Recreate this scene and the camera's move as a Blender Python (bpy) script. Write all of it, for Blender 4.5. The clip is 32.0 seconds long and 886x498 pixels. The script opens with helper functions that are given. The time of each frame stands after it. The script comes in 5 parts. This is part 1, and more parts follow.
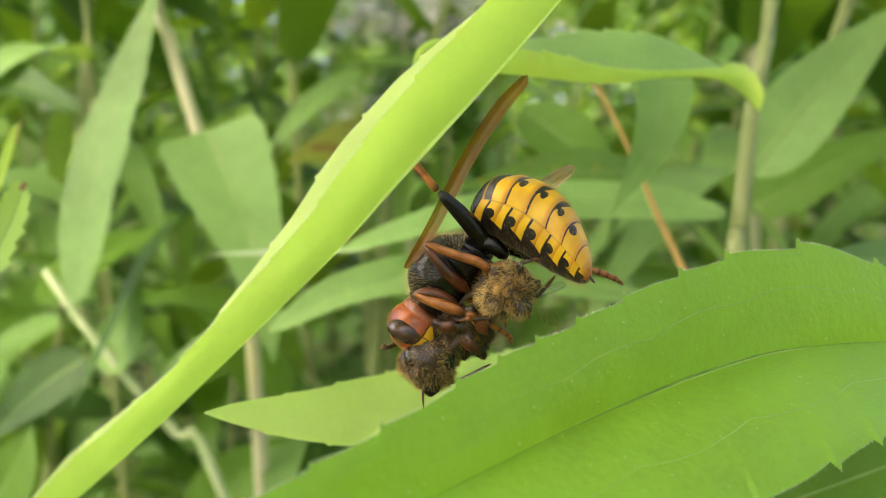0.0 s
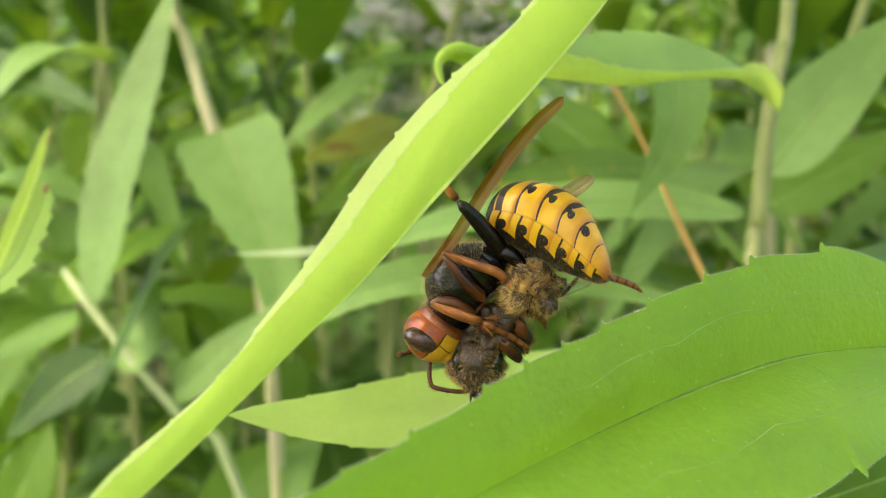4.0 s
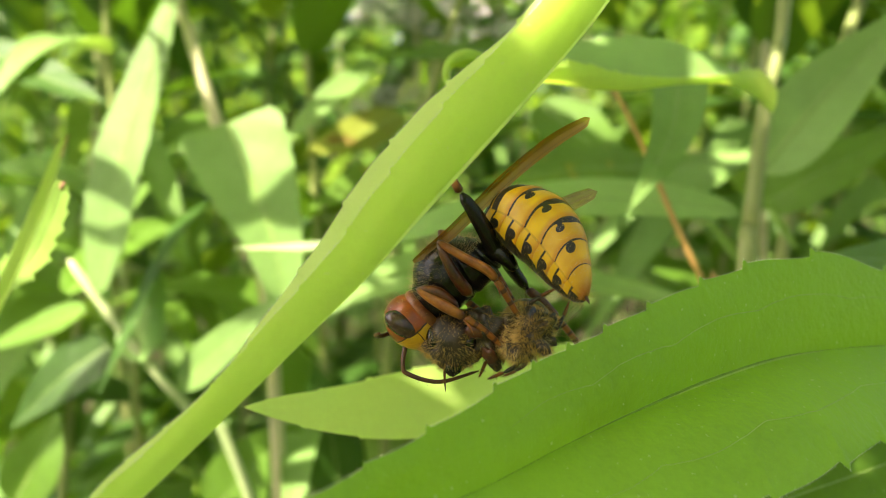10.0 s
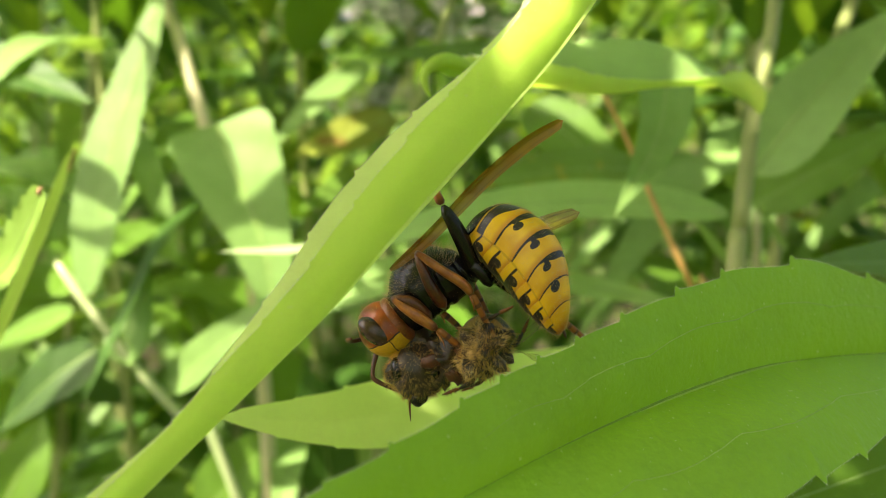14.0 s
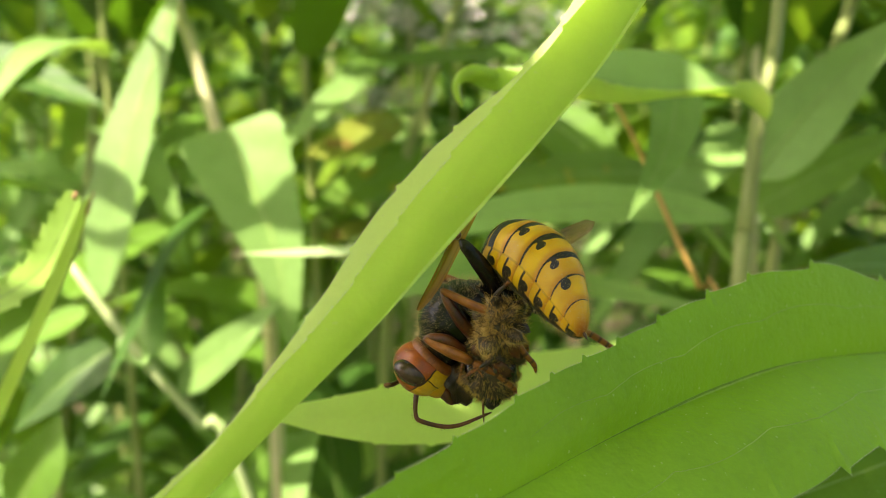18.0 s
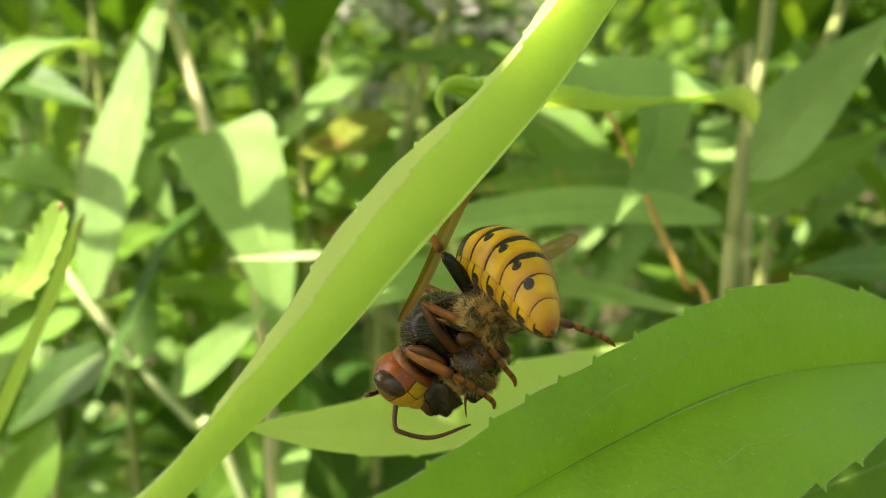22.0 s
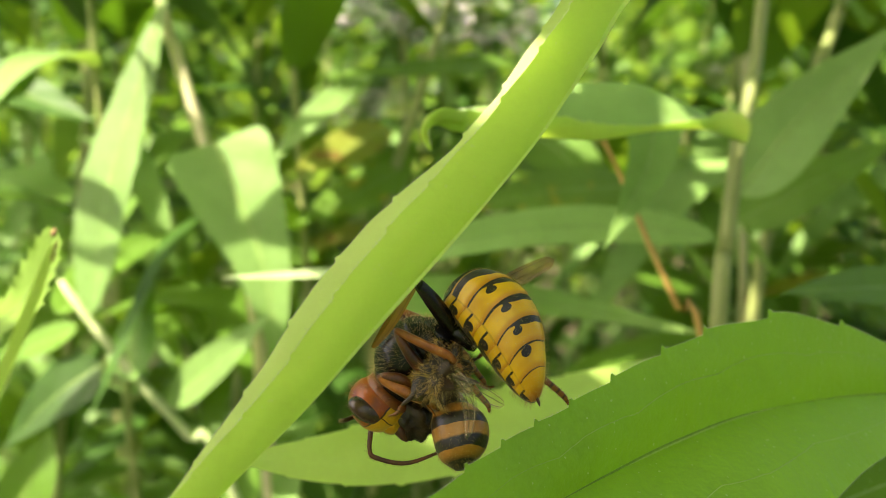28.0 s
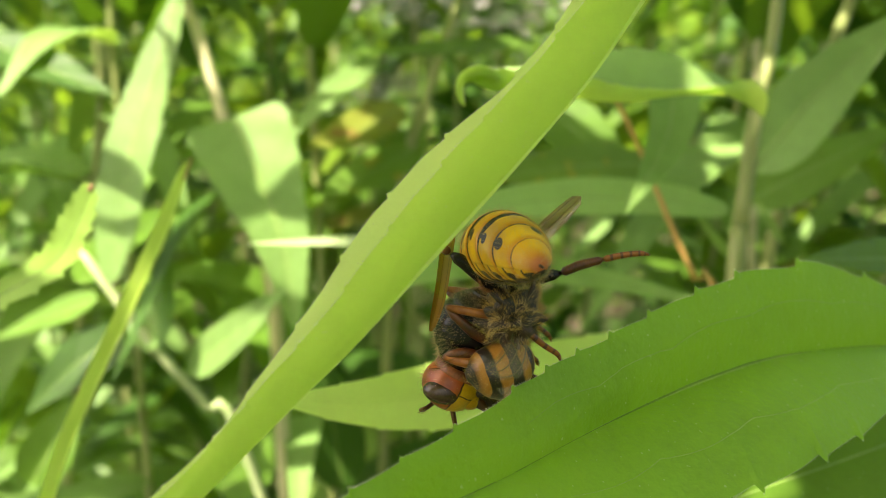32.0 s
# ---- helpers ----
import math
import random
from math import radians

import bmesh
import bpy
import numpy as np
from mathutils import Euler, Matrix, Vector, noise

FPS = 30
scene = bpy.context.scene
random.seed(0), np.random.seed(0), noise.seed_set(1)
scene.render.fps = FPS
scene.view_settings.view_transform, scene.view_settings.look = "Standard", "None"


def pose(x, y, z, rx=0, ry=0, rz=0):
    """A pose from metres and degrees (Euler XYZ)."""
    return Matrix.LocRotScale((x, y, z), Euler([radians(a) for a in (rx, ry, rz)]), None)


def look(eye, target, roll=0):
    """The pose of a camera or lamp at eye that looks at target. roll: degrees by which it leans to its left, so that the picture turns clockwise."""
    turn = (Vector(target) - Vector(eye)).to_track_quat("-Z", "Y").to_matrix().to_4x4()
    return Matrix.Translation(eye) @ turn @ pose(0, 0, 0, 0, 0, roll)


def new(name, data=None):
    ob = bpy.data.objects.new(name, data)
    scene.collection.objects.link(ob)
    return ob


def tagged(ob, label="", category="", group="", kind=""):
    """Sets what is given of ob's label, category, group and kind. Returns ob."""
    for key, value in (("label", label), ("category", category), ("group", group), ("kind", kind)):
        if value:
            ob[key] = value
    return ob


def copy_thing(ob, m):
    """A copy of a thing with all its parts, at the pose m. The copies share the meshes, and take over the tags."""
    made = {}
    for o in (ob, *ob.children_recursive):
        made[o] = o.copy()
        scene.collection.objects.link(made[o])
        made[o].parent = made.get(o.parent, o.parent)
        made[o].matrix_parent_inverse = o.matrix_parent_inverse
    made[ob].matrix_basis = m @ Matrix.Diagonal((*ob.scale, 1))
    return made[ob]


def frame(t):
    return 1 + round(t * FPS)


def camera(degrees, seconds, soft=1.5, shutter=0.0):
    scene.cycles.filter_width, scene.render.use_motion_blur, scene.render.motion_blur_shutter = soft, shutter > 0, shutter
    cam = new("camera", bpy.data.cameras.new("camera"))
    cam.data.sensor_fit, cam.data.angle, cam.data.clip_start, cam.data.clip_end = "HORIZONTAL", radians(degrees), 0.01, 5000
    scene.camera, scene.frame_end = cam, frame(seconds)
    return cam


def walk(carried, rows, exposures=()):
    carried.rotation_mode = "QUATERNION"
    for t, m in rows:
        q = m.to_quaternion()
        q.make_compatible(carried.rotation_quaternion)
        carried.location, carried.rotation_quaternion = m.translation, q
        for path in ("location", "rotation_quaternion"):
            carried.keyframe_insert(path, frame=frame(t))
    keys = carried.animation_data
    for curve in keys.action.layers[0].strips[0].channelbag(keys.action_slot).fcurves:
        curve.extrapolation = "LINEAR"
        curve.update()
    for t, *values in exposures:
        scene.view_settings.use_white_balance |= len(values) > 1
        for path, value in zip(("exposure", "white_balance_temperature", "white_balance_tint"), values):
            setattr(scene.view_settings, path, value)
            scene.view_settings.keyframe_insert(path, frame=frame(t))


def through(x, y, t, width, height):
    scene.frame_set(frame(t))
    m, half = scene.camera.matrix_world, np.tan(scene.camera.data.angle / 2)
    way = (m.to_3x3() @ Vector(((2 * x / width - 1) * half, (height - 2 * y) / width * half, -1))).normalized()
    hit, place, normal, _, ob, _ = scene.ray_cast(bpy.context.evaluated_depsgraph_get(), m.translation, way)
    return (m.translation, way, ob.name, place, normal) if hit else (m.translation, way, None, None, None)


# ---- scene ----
# All lengths below are in millimetres; MM turns them into metres.
MM = 0.001

# ---------------------------------------------------------------- camera
cam = camera(60.1, 32.0, soft=0.55)
cam.data.dof.use_dof = True
cam.data.dof.focus_distance = 0.067
cam.data.dof.aperture_fstop = 25.0
PATH = [
    (0, 0.00, 0.00, 600.00, 0.00, -8.00, 0.00),
    (0.5, -0.48, 0.88, 602.06, 0.13, -8.36, 0.11),
    (1, 0.18, 0.95, 602.37, 0.33, -8.41, -0.12),
    (1.5, -0.01, 0.68, 602.43, 0.39, -8.61, -0.19),
    (2, -0.23, 0.12, 600.36, 0.42, -8.07, 0.43),
    (2.5, -1.80, -0.70, 600.04, 0.56, -8.17, 0.22),
    (4.5, -0.36, 0.12, 601.89, 0.80, -8.43, -0.22),
    (5, 0.41, 0.34, 603.40, 0.56, -8.76, -0.54),
    (5.5, 0.33, -0.10, 603.21, 0.49, -8.69, -0.31),
    (6, 0.29, -0.74, 602.92, 0.79, -8.82, -0.46),
    (6.5, 0.68, -1.05, 602.86, 0.84, -8.81, -0.45),
    (7, 0.79, -0.59, 603.99, 0.68, -9.04, -0.42),
    (7.5, 0.52, -1.02, 602.98, 0.70, -9.02, -0.32),
    (8, -0.01, -0.58, 604.27, 0.57, -9.13, -0.13),
    (8.5, -1.80, -2.01, 604.86, 0.30, -9.12, -0.06),
    (9, -3.08, -2.80, 605.13, 0.13, -9.25, -0.02),
    (9.5, -4.48, -3.46, 604.38, 0.01, -9.23, 0.24),
    (10, -2.70, -3.59, 602.79, 0.31, -9.22, 0.38),
    (10.5, -1.66, -2.68, 603.92, 0.25, -9.36, 0.03),
    (11, -3.44, -3.29, 603.93, -0.02, -9.30, 0.34),
    (11.5, -2.78, -3.14, 605.37, -0.27, -9.52, -0.02),
    (12, -2.41, -2.99, 606.67, -0.35, -9.62, -0.03),
    (12.5, -1.95, -3.18, 606.08, -0.37, -9.62, -0.01),
    (13, -2.94, -3.98, 604.70, -0.21, -9.53, 0.11),
    (13.5, -1.77, -3.31, 603.41, 0.21, -9.45, 0.15),
    (14, -0.14, -2.23, 603.68, 0.32, -9.41, 0.29),
    (14.5, -1.61, -3.52, 603.81, 0.22, -9.47, 0.35),
    (16.5, -4.67, -6.69, 605.60, -0.45, -9.45, 0.82),
    (17, -4.09, -5.83, 604.32, -0.40, -9.29, 0.67),
    (17.5, -5.61, -5.44, 605.64, -0.65, -9.49, 0.59),
    (18, -5.45, -5.83, 604.75, -0.60, -9.42, 0.44),
    (18.5, -4.40, -5.17, 604.94, -0.65, -9.47, 0.52),
    (19, -3.69, -4.55, 604.91, -0.62, -9.55, 0.54),
    (19.5, -3.37, -4.13, 606.27, -0.70, -9.88, 0.31),
    (20, -2.72, -4.25, 608.67, -0.79, -10.36, 0.15),
    (20.5, -2.55, -4.30, 607.54, -0.79, -10.15, 0.23),
    (21, -1.95, -4.31, 606.79, -0.67, -10.05, 0.25),
    (21.5, -4.02, -5.51, 608.09, -0.71, -10.31, 0.12),
    (22, -3.47, -5.59, 607.43, -0.65, -10.18, 0.15),
    (22.5, -4.85, -6.07, 607.70, -0.76, -10.14, 0.17),
    (23, -5.11, -5.45, 608.64, -1.00, -10.20, 0.39),
    (23.5, -2.94, -5.03, 608.37, -0.51, -10.00, 0.24),
    (24, -2.89, -4.66, 607.77, -0.34, -9.95, 0.10),
    (24.5, -3.07, -4.39, 609.30, -0.35, -10.28, 0.03),
    (25, -4.01, -5.37, 608.97, -0.49, -10.20, 0.13),
    (25.5, -4.20, -5.82, 609.49, -0.85, -10.06, 0.33),
    (27.5, -0.91, -5.21, 610.03, -0.27, -10.02, -0.03),
    (28, -1.38, -6.00, 611.74, -0.42, -10.35, 0.20),
    (28.5, -1.90, -7.79, 610.72, -0.40, -10.28, 0.55),
    (29, -2.14, -8.41, 608.65, -0.32, -10.29, 0.64),
    (29.5, -0.58, -7.31, 607.28, -0.26, -10.30, 0.88),
    (30, -1.40, -7.27, 606.23, -0.22, -10.41, 0.76),
    (30.5, -0.70, -7.16, 604.64, 0.12, -10.33, 0.70),
    (31, -2.07, -7.34, 606.77, -0.03, -10.75, 0.41),
    (31.5, -4.01, -8.79, 606.92, -0.19, -10.84, 0.37),
    (32, -5.53, -9.49, 606.67, -0.44, -10.59, 0.83),
]


def eye(x, y, z, yaw, pitch, roll):
    return pose(x * MM, y * MM, z * MM, 90 + pitch, 0, yaw) @ pose(0, 0, 0, 0, 0, roll)


EXPOSURES = [(0, 3.12, 7400, 10), (5, 3.18, 7400, 10), (6, 3.08, 7400, 10), (7, 2.72, 7400, 10), (8, 2.32, 7500, 10), (8.6, 2.3, 7500, 10), (9.5, 2.25, 7500, 10), (12, 2.15, 7500, 10), (16, 2.08, 7500, 10), (32, 2.08, 7500, 10)]
walk(cam, [(t, eye(*r)) for t, *r in PATH], EXPOSURES)

# ---------------------------------------------------------------- light
SUN_UP, SUN_ROUND = 56.0, -122.0   # elevation; bearing from +y, clockwise seen from above
world = bpy.data.worlds.new("sky")
scene.world = world
world.use_nodes = True
sky = world.node_tree.nodes.new("ShaderNodeTexSky")
sky.sky_type = "NISHITA"
sky.sun_disc = False
sky.sun_elevation, sky.sun_rotation = radians(SUN_UP), radians(SUN_ROUND)
sky.dust_density, sky.air_density = 4.5, 0.5
back = world.node_tree.nodes["Background"]
back.inputs["Strength"].default_value = 0.135
world.node_tree.links.new(sky.outputs[0], back.inputs[0])
toward_sun = Vector((math.sin(radians(SUN_ROUND)) * math.cos(radians(SUN_UP)),
                     math.cos(radians(SUN_ROUND)) * math.cos(radians(SUN_UP)), math.sin(radians(SUN_UP))))
sun = new("sun", bpy.data.lights.new("sun", "SUN"))
sun.data.energy, sun.data.angle, sun.data.color = 4.4, radians(0.6), (1.0, 0.95, 0.86)
sun.matrix_world = look(toward_sun * 50, (0, 0, 0))


# ---------------------------------------------------------------- materials
class Nodes:
    """A small builder for node materials."""

    def __init__(self, name):
        self.mat = bpy.data.materials.new(name)
        self.mat.use_nodes = True
        self.tree = self.mat.node_tree
        self.tree.nodes.clear()
        self.out = self.add("ShaderNodeOutputMaterial")

    def add(self, kind, **values):
        node = self.tree.nodes.new(kind)
        for key, value in values.items():
            node.inputs[key.replace("_", " ")].default_value = value
        return node

    def link(self, a, b):
        self.tree.links.new(a, b)

    def math(self, op, a, b=0.0, c=0.0):
        node = self.tree.nodes.new("ShaderNodeMath")
        node.operation = op
        for n, v in enumerate((a, b, c)):
            if isinstance(v, (int, float)):
                node.inputs[n].default_value = v
            else:
                self.link(v, node.inputs[n])
        return node.outputs[0]

    def mix(self, fac, a, b):
        node = self.tree.nodes.new("ShaderNodeMix")
        node.data_type = "RGBA"
        for sock, v in ((node.inputs[0], fac), (node.inputs[6], a), (node.inputs[7], b)):
            if isinstance(v, (int, float)):
                sock.default_value = v
            elif isinstance(v, tuple):
                sock.default_value = (*v, 1)
            else:
                self.link(v, sock)
        return node.outputs[2]

    def step(self, x, lo, hi):
        node = self.tree.nodes.new("ShaderNodeMapRange")
        node.interpolation_type = "SMOOTHSTEP"
        self.link(x, node.inputs[0])
        node.inputs[1].default_value, node.inputs[2].default_value = lo, hi
        return node.outputs[0]

    def noise(self, scale, detail=3.0, coord="Object", stretch=None):
        tex = self.add("ShaderNodeTexNoise", Scale=scale, Detail=detail)
        co = self.add("ShaderNodeTexCoord").outputs[coord]
        if stretch:
            m = self.add("ShaderNodeMapping")
            m.inputs["Scale"].default_value = stretch
            self.link(co, m.inputs["Vector"])
            co = m.outputs[0]
        self.link(co, tex.inputs["Vector"])
        return tex.outputs["Fac"]

    def uv(self):
        sep = self.add("ShaderNodeSeparateXYZ")
        self.link(self.add("ShaderNodeUVMap").outputs[0], sep.inputs[0])
        return sep.outputs[0], sep.outputs[1]

    def bump(self, height, strength, distance):
        b = self.add("ShaderNodeBump", Strength=strength, Distance=distance)
        self.link(height, b.inputs["Height"])
        return b.outputs[0]


def leaf_material(name, top, glow, clear=0.42, spots=0.0, spot_colour=(0.45, 0.33, 0.05), vein=0.35, rough=1.0, ribs=1.0, gloss=0.32, arcs=0.16, net=0.0, patches=0.0, contrast=1.0):
    """A thin leaf: a matt, faintly waxy skin that lets light through. UV x runs along it, y across it (0.5 is the midrib)."""
    n = Nodes(name)
    along, across = n.uv()
    off = n.math("ABSOLUTE", n.math("SUBTRACT", across, 0.5))
    info = n.add("ShaderNodeObjectInfo").outputs["Random"]
    big, fine = n.noise(60.0), n.noise(1500.0, 4.0)
    mottle = n.noise(300.0, 4.0)
    shade = n.math("ADD", n.math("MULTIPLY", big, 0.45), n.math("ADD", n.math("MULTIPLY", fine, 0.3), n.math("MULTIPLY", mottle, 0.35)))
    shade = n.math("ADD", shade, n.math("MULTIPLY", info, 0.25))
    dark = tuple(c * (1 - 0.28 * contrast) for c in top)
    light = tuple(min(1, c * (1 + 0.30 * contrast)) for c in top)
    base = n.mix(n.step(shade, 0.38, 0.85), dark, light)
    rib = n.math("MULTIPLY", n.math("SUBTRACT", 1.0, n.step(off, 0.006, 0.026)), ribs)
    # lateral veins sweep towards the tip
    phase = n.math("ADD", n.math("MULTIPLY", along, 15.0), n.math("MULTIPLY", off, -9.0))
    wobble = n.math("ADD", phase, n.math("MULTIPLY", big, 1.6))
    tri = n.math("ABSOLUTE", n.math("SUBTRACT", n.math("FRACT", wobble), 0.5))
    side = n.math("MULTIPLY", n.math("SUBTRACT", 1.0, n.step(tri, 0.0, 0.05)), arcs)
    veins = n.math("MAXIMUM", rib, side)
    pale = tuple(min(1, c * 1.5 + 0.05) for c in top)
    base = n.mix(n.math("MULTIPLY", veins, vein), base, pale)
    through = n.mix(n.math("MULTIPLY", veins, vein), glow, tuple(c * 0.6 for c in glow))
    cells = n.add("ShaderNodeTexVoronoi", Scale=2600.0)
    cells.feature = "DISTANCE_TO_EDGE"
    n.link(n.add("ShaderNodeTexCoord").outputs["Object"], cells.inputs["Vector"])
    mesh_lines = n.math("MULTIPLY", n.math("SUBTRACT", 1.0, n.step(cells.outputs["Distance"], 0.02, 0.22)), net)
    base = n.mix(mesh_lines, base, tuple(c * 0.55 for c in top))
    patch = n.math("MULTIPLY", n.step(n.noise(110.0, 3.0), 0.45, 0.75), patches)
    base = n.mix(n.math("MULTIPLY", patch, 0.45), base, pale)
    speck = n.step(n.noise(2600.0, 0.0), 0.80, 0.84)
    base = n.mix(n.math("MULTIPLY", speck, 0.5), base, (0.55, 0.62, 0.35))
    if spots:
        blot = n.step(n.noise(170.0, 2.0), 0.66 - 0.12 * spots, 0.74 - 0.1 * spots)
        base = n.mix(n.math("MULTIPLY", blot, min(1.0, spots)), base, spot_colour)
        through = n.mix(n.math("MULTIPLY", blot, min(1.0, spots)), through, tuple(c * 0.9 for c in spot_colour))
    skin = n.add("ShaderNodeBsdfPrincipled", Roughness=0.5)
    skin.inputs["Specular IOR Level"].default_value = gloss
    n.link(base, skin.inputs["Base Color"])
    relief = n.math("ADD", n.math("MULTIPLY", veins, -1.2 * vein), n.math("ADD", n.math("MULTIPLY", fine, 0.4), n.math("MULTIPLY", mottle, 0.8)))
    normal = n.bump(relief, min(1.0, 0.6 * rough), 0.0003 * rough)
    n.link(normal, skin.inputs["Normal"])
    thin = n.add("ShaderNodeBsdfTranslucent")
    n.link(through, thin.inputs["Color"])
    both = n.add("ShaderNodeMixShader")
    both.inputs[0].default_value = clear
    n.link(skin.outputs[0], both.inputs[1])
    n.link(thin.outputs[0], both.inputs[2])
    n.link(both.outputs[0], n.out.inputs[0])
    return n.mat


def plain_material(name, a, b, rough=0.5, scale=300.0, spec=0.4, bump=0.3, depth=0.0002, stretch=None, coat=0.0):
    n = Nodes(name)
    skin = n.add("ShaderNodeBsdfPrincipled", Roughness=rough)
    skin.inputs["Specular IOR Level"].default_value = spec
    skin.inputs["Coat Weight"].default_value = coat
    skin.inputs["Coat Roughness"].default_value = 0.15
    coarse, fine = n.noise(scale * 0.3, 2.0, stretch=stretch), n.noise(scale * 3, 4.0, stretch=stretch)
    mixed = n.math("ADD", n.math("MULTIPLY", coarse, 0.65), n.math("MULTIPLY", fine, 0.35))
    n.link(n.mix(n.step(mixed, 0.32, 0.68), a, b), skin.inputs["Base Color"])
    n.link(n.bump(fine, bump, depth), skin.inputs["Normal"])
    n.link(skin.outputs[0], n.out.inputs[0])
    return n.mat


def gaster_material(name="hornet_gaster", front=0.135, last=0):
    """Hornet abdomen: amber yellow plates with dark bands, hooked spots and a seam to the belly plates.
    UV x: along one plate (0 front, 1 rear); UV y: round the body (0 back, 1 belly)."""
    n = Nodes(name)
    s, phi = n.uv()
    grain, blotch = n.noise(2500.0, 4.0), n.noise(420.0, 2.0)
    jag = n.math("MULTIPLY", n.math("SUBTRACT", blotch, 0.5), 0.16)
    sj = n.math("ADD", s, jag)
    belly = n.step(phi, 0.545, 0.56)
    # back plates: the band is thick over the back and thins to a line on the flank
    width = n.math("ADD", front, n.math("MULTIPLY", n.math("SUBTRACT", 1.0, n.step(phi, 0.14, 0.38)), 0.22))
    band = n.math("LESS_THAN", sj, width)
    hook = n.math("POWER", n.math("DIVIDE", n.math("SUBTRACT", phi, 0.29), 0.055), 2.0)
    hook = n.math("ADD", hook, n.math("POWER", n.math("DIVIDE", n.math("SUBTRACT", sj, 0.40), 0.15), 2.0))
    neck = n.math("POWER", n.math("DIVIDE", n.math("SUBTRACT", phi, 0.275), 0.028), 2.0)
    neck = n.math("ADD", neck, n.math("POWER", n.math("DIVIDE", n.math("SUBTRACT", sj, 0.22), 0.2), 4.0))
    marks = n.math("MAXIMUM", n.math("LESS_THAN", hook, 1.0), n.math("LESS_THAN", neck, 1.0))
    upper = n.math("MAXIMUM", band, marks)
    if last == 3:
        upper = n.math("MULTIPLY", n.math("LESS_THAN", sj, width), n.math("GREATER_THAN", sj, 0.13))
    if last in (1, 2):
        spot = n.math("ADD", n.math("POWER", n.math("DIVIDE", n.math("SUBTRACT", phi, 0.27), 0.075), 2.0), n.math("POWER", n.math("DIVIDE", n.math("SUBTRACT", sj, 0.30), 0.20), 2.0))
        upper = n.math("LESS_THAN", sj, front)
        upper = n.math("MAXIMUM", upper, n.math("LESS_THAN", spot, 1.0)) if last == 2 else upper
    # belly plates sit half a plate behind, each with a drop-shaped blot
    s2 = n.math("FRACT", n.math("ADD", sj, 0.60))
    line = n.math("LESS_THAN", s2, 0.10)
    drop = n.math("POWER", n.math("DIVIDE", n.math("SUBTRACT", phi, 0.675), 0.05), 2.0)
    drop = n.math("ADD", drop, n.math("POWER", n.math("DIVIDE", n.math("SUBTRACT", s2, 0.26), 0.24), 2.0))
    wide = n.math("LESS_THAN", s2, n.math("MULTIPLY", n.step(phi, 0.66, 0.82), 1.05))
    lower = n.math("MAXIMUM", n.math("MAXIMUM", line, wide), n.math("LESS_THAN", drop, 1.0))
    seam = n.math("LESS_THAN", n.math("ABSOLUTE", n.math("SUBTRACT", phi, 0.552)), 0.010)
    black = n.math("ADD", n.math("MULTIPLY", upper, n.math("SUBTRACT", 1.0, belly)), n.math("MULTIPLY", lower, belly))
    seam_part = n.math("MULTIPLY", seam, 0.22)
    black = n.math("MINIMUM", n.math("MAXIMUM", black, seam_part), 1.0)
    amber = n.mix(n.step(blotch, 0.3, 0.75), (0.60, 0.30, 0.006), (0.78, 0.45, 0.014))
    amber = n.mix(n.step(s, 0.45, 1.0) if last == 1 else n.step(s, 0.75, 1.0), amber, (0.36, 0.10, 0.008) if last == 1 else (0.55, 0.22, 0.012))
    skin = n.add("ShaderNodeBsdfPrincipled", Roughness=0.36)
    skin.inputs["Specular IOR Level"].default_value = 0.5
    n.link(n.mix(black, amber, (0.012, 0.007, 0.005)), skin.inputs["Base Color"])
    n.link(n.bump(grain, 0.35, 0.00006), skin.inputs["Normal"])
    n.link(skin.outputs[0], n.out.inputs[0])
    return n.mat


def head_material():
    """Hornet head: rust-red crown, yellow face towards the jaws, dark seams between the plates."""
    n = Nodes("hornet_head")
    sep = n.add("ShaderNodeSeparateXYZ")
    n.link(n.add("ShaderNodeTexCoord").outputs["Object"], sep.inputs[0])
    x, y, z = sep.outputs
    jag = n.math("MULTIPLY", n.math("SUBTRACT", n.noise(500.0, 2.0), 0.5), 0.0006)
    face = n.math("ADD", n.math("SUBTRACT", n.math("MULTIPLY", x, 0.72), n.math("MULTIPLY", z, 0.69)), jag)
    across = n.math("ADD", n.math("ADD", n.math("MULTIPLY", x, 0.69), n.math("MULTIPLY", z, 0.72)), jag)
    yellow = n.step(face, 0.00115, 0.00125)
    seam = n.math("LESS_THAN", n.math("ABSOLUTE", n.math("SUBTRACT", face, 0.00115)), 0.00006)
    seam2 = n.math("LESS_THAN", n.math("ABSOLUTE", n.math("SUBTRACT", across, -0.0103)), 0.00005)
    seam2 = n.math("MULTIPLY", seam2, yellow)
    fine = n.noise(3000.0, 3.0)
    rust = n.mix(n.step(n.noise(450.0, 3.0), 0.3, 0.7), (0.14, 0.022, 0.003), (0.40, 0.08, 0.008))
    gold = n.mix(fine, (0.50, 0.24, 0.010), (0.72, 0.40, 0.03))
    base = n.mix(n.math("MAXIMUM", seam, seam2), n.mix(yellow, rust, gold), (0.03, 0.012, 0.006))
    skin = n.add("ShaderNodeBsdfPrincipled", Roughness=0.3)
    n.link(base, skin.inputs["Base Color"])
    n.link(n.bump(fine, 0.3, 0.00006), skin.inputs["Normal"])
    n.link(skin.outputs[0], n.out.inputs[0])
    return n.mat


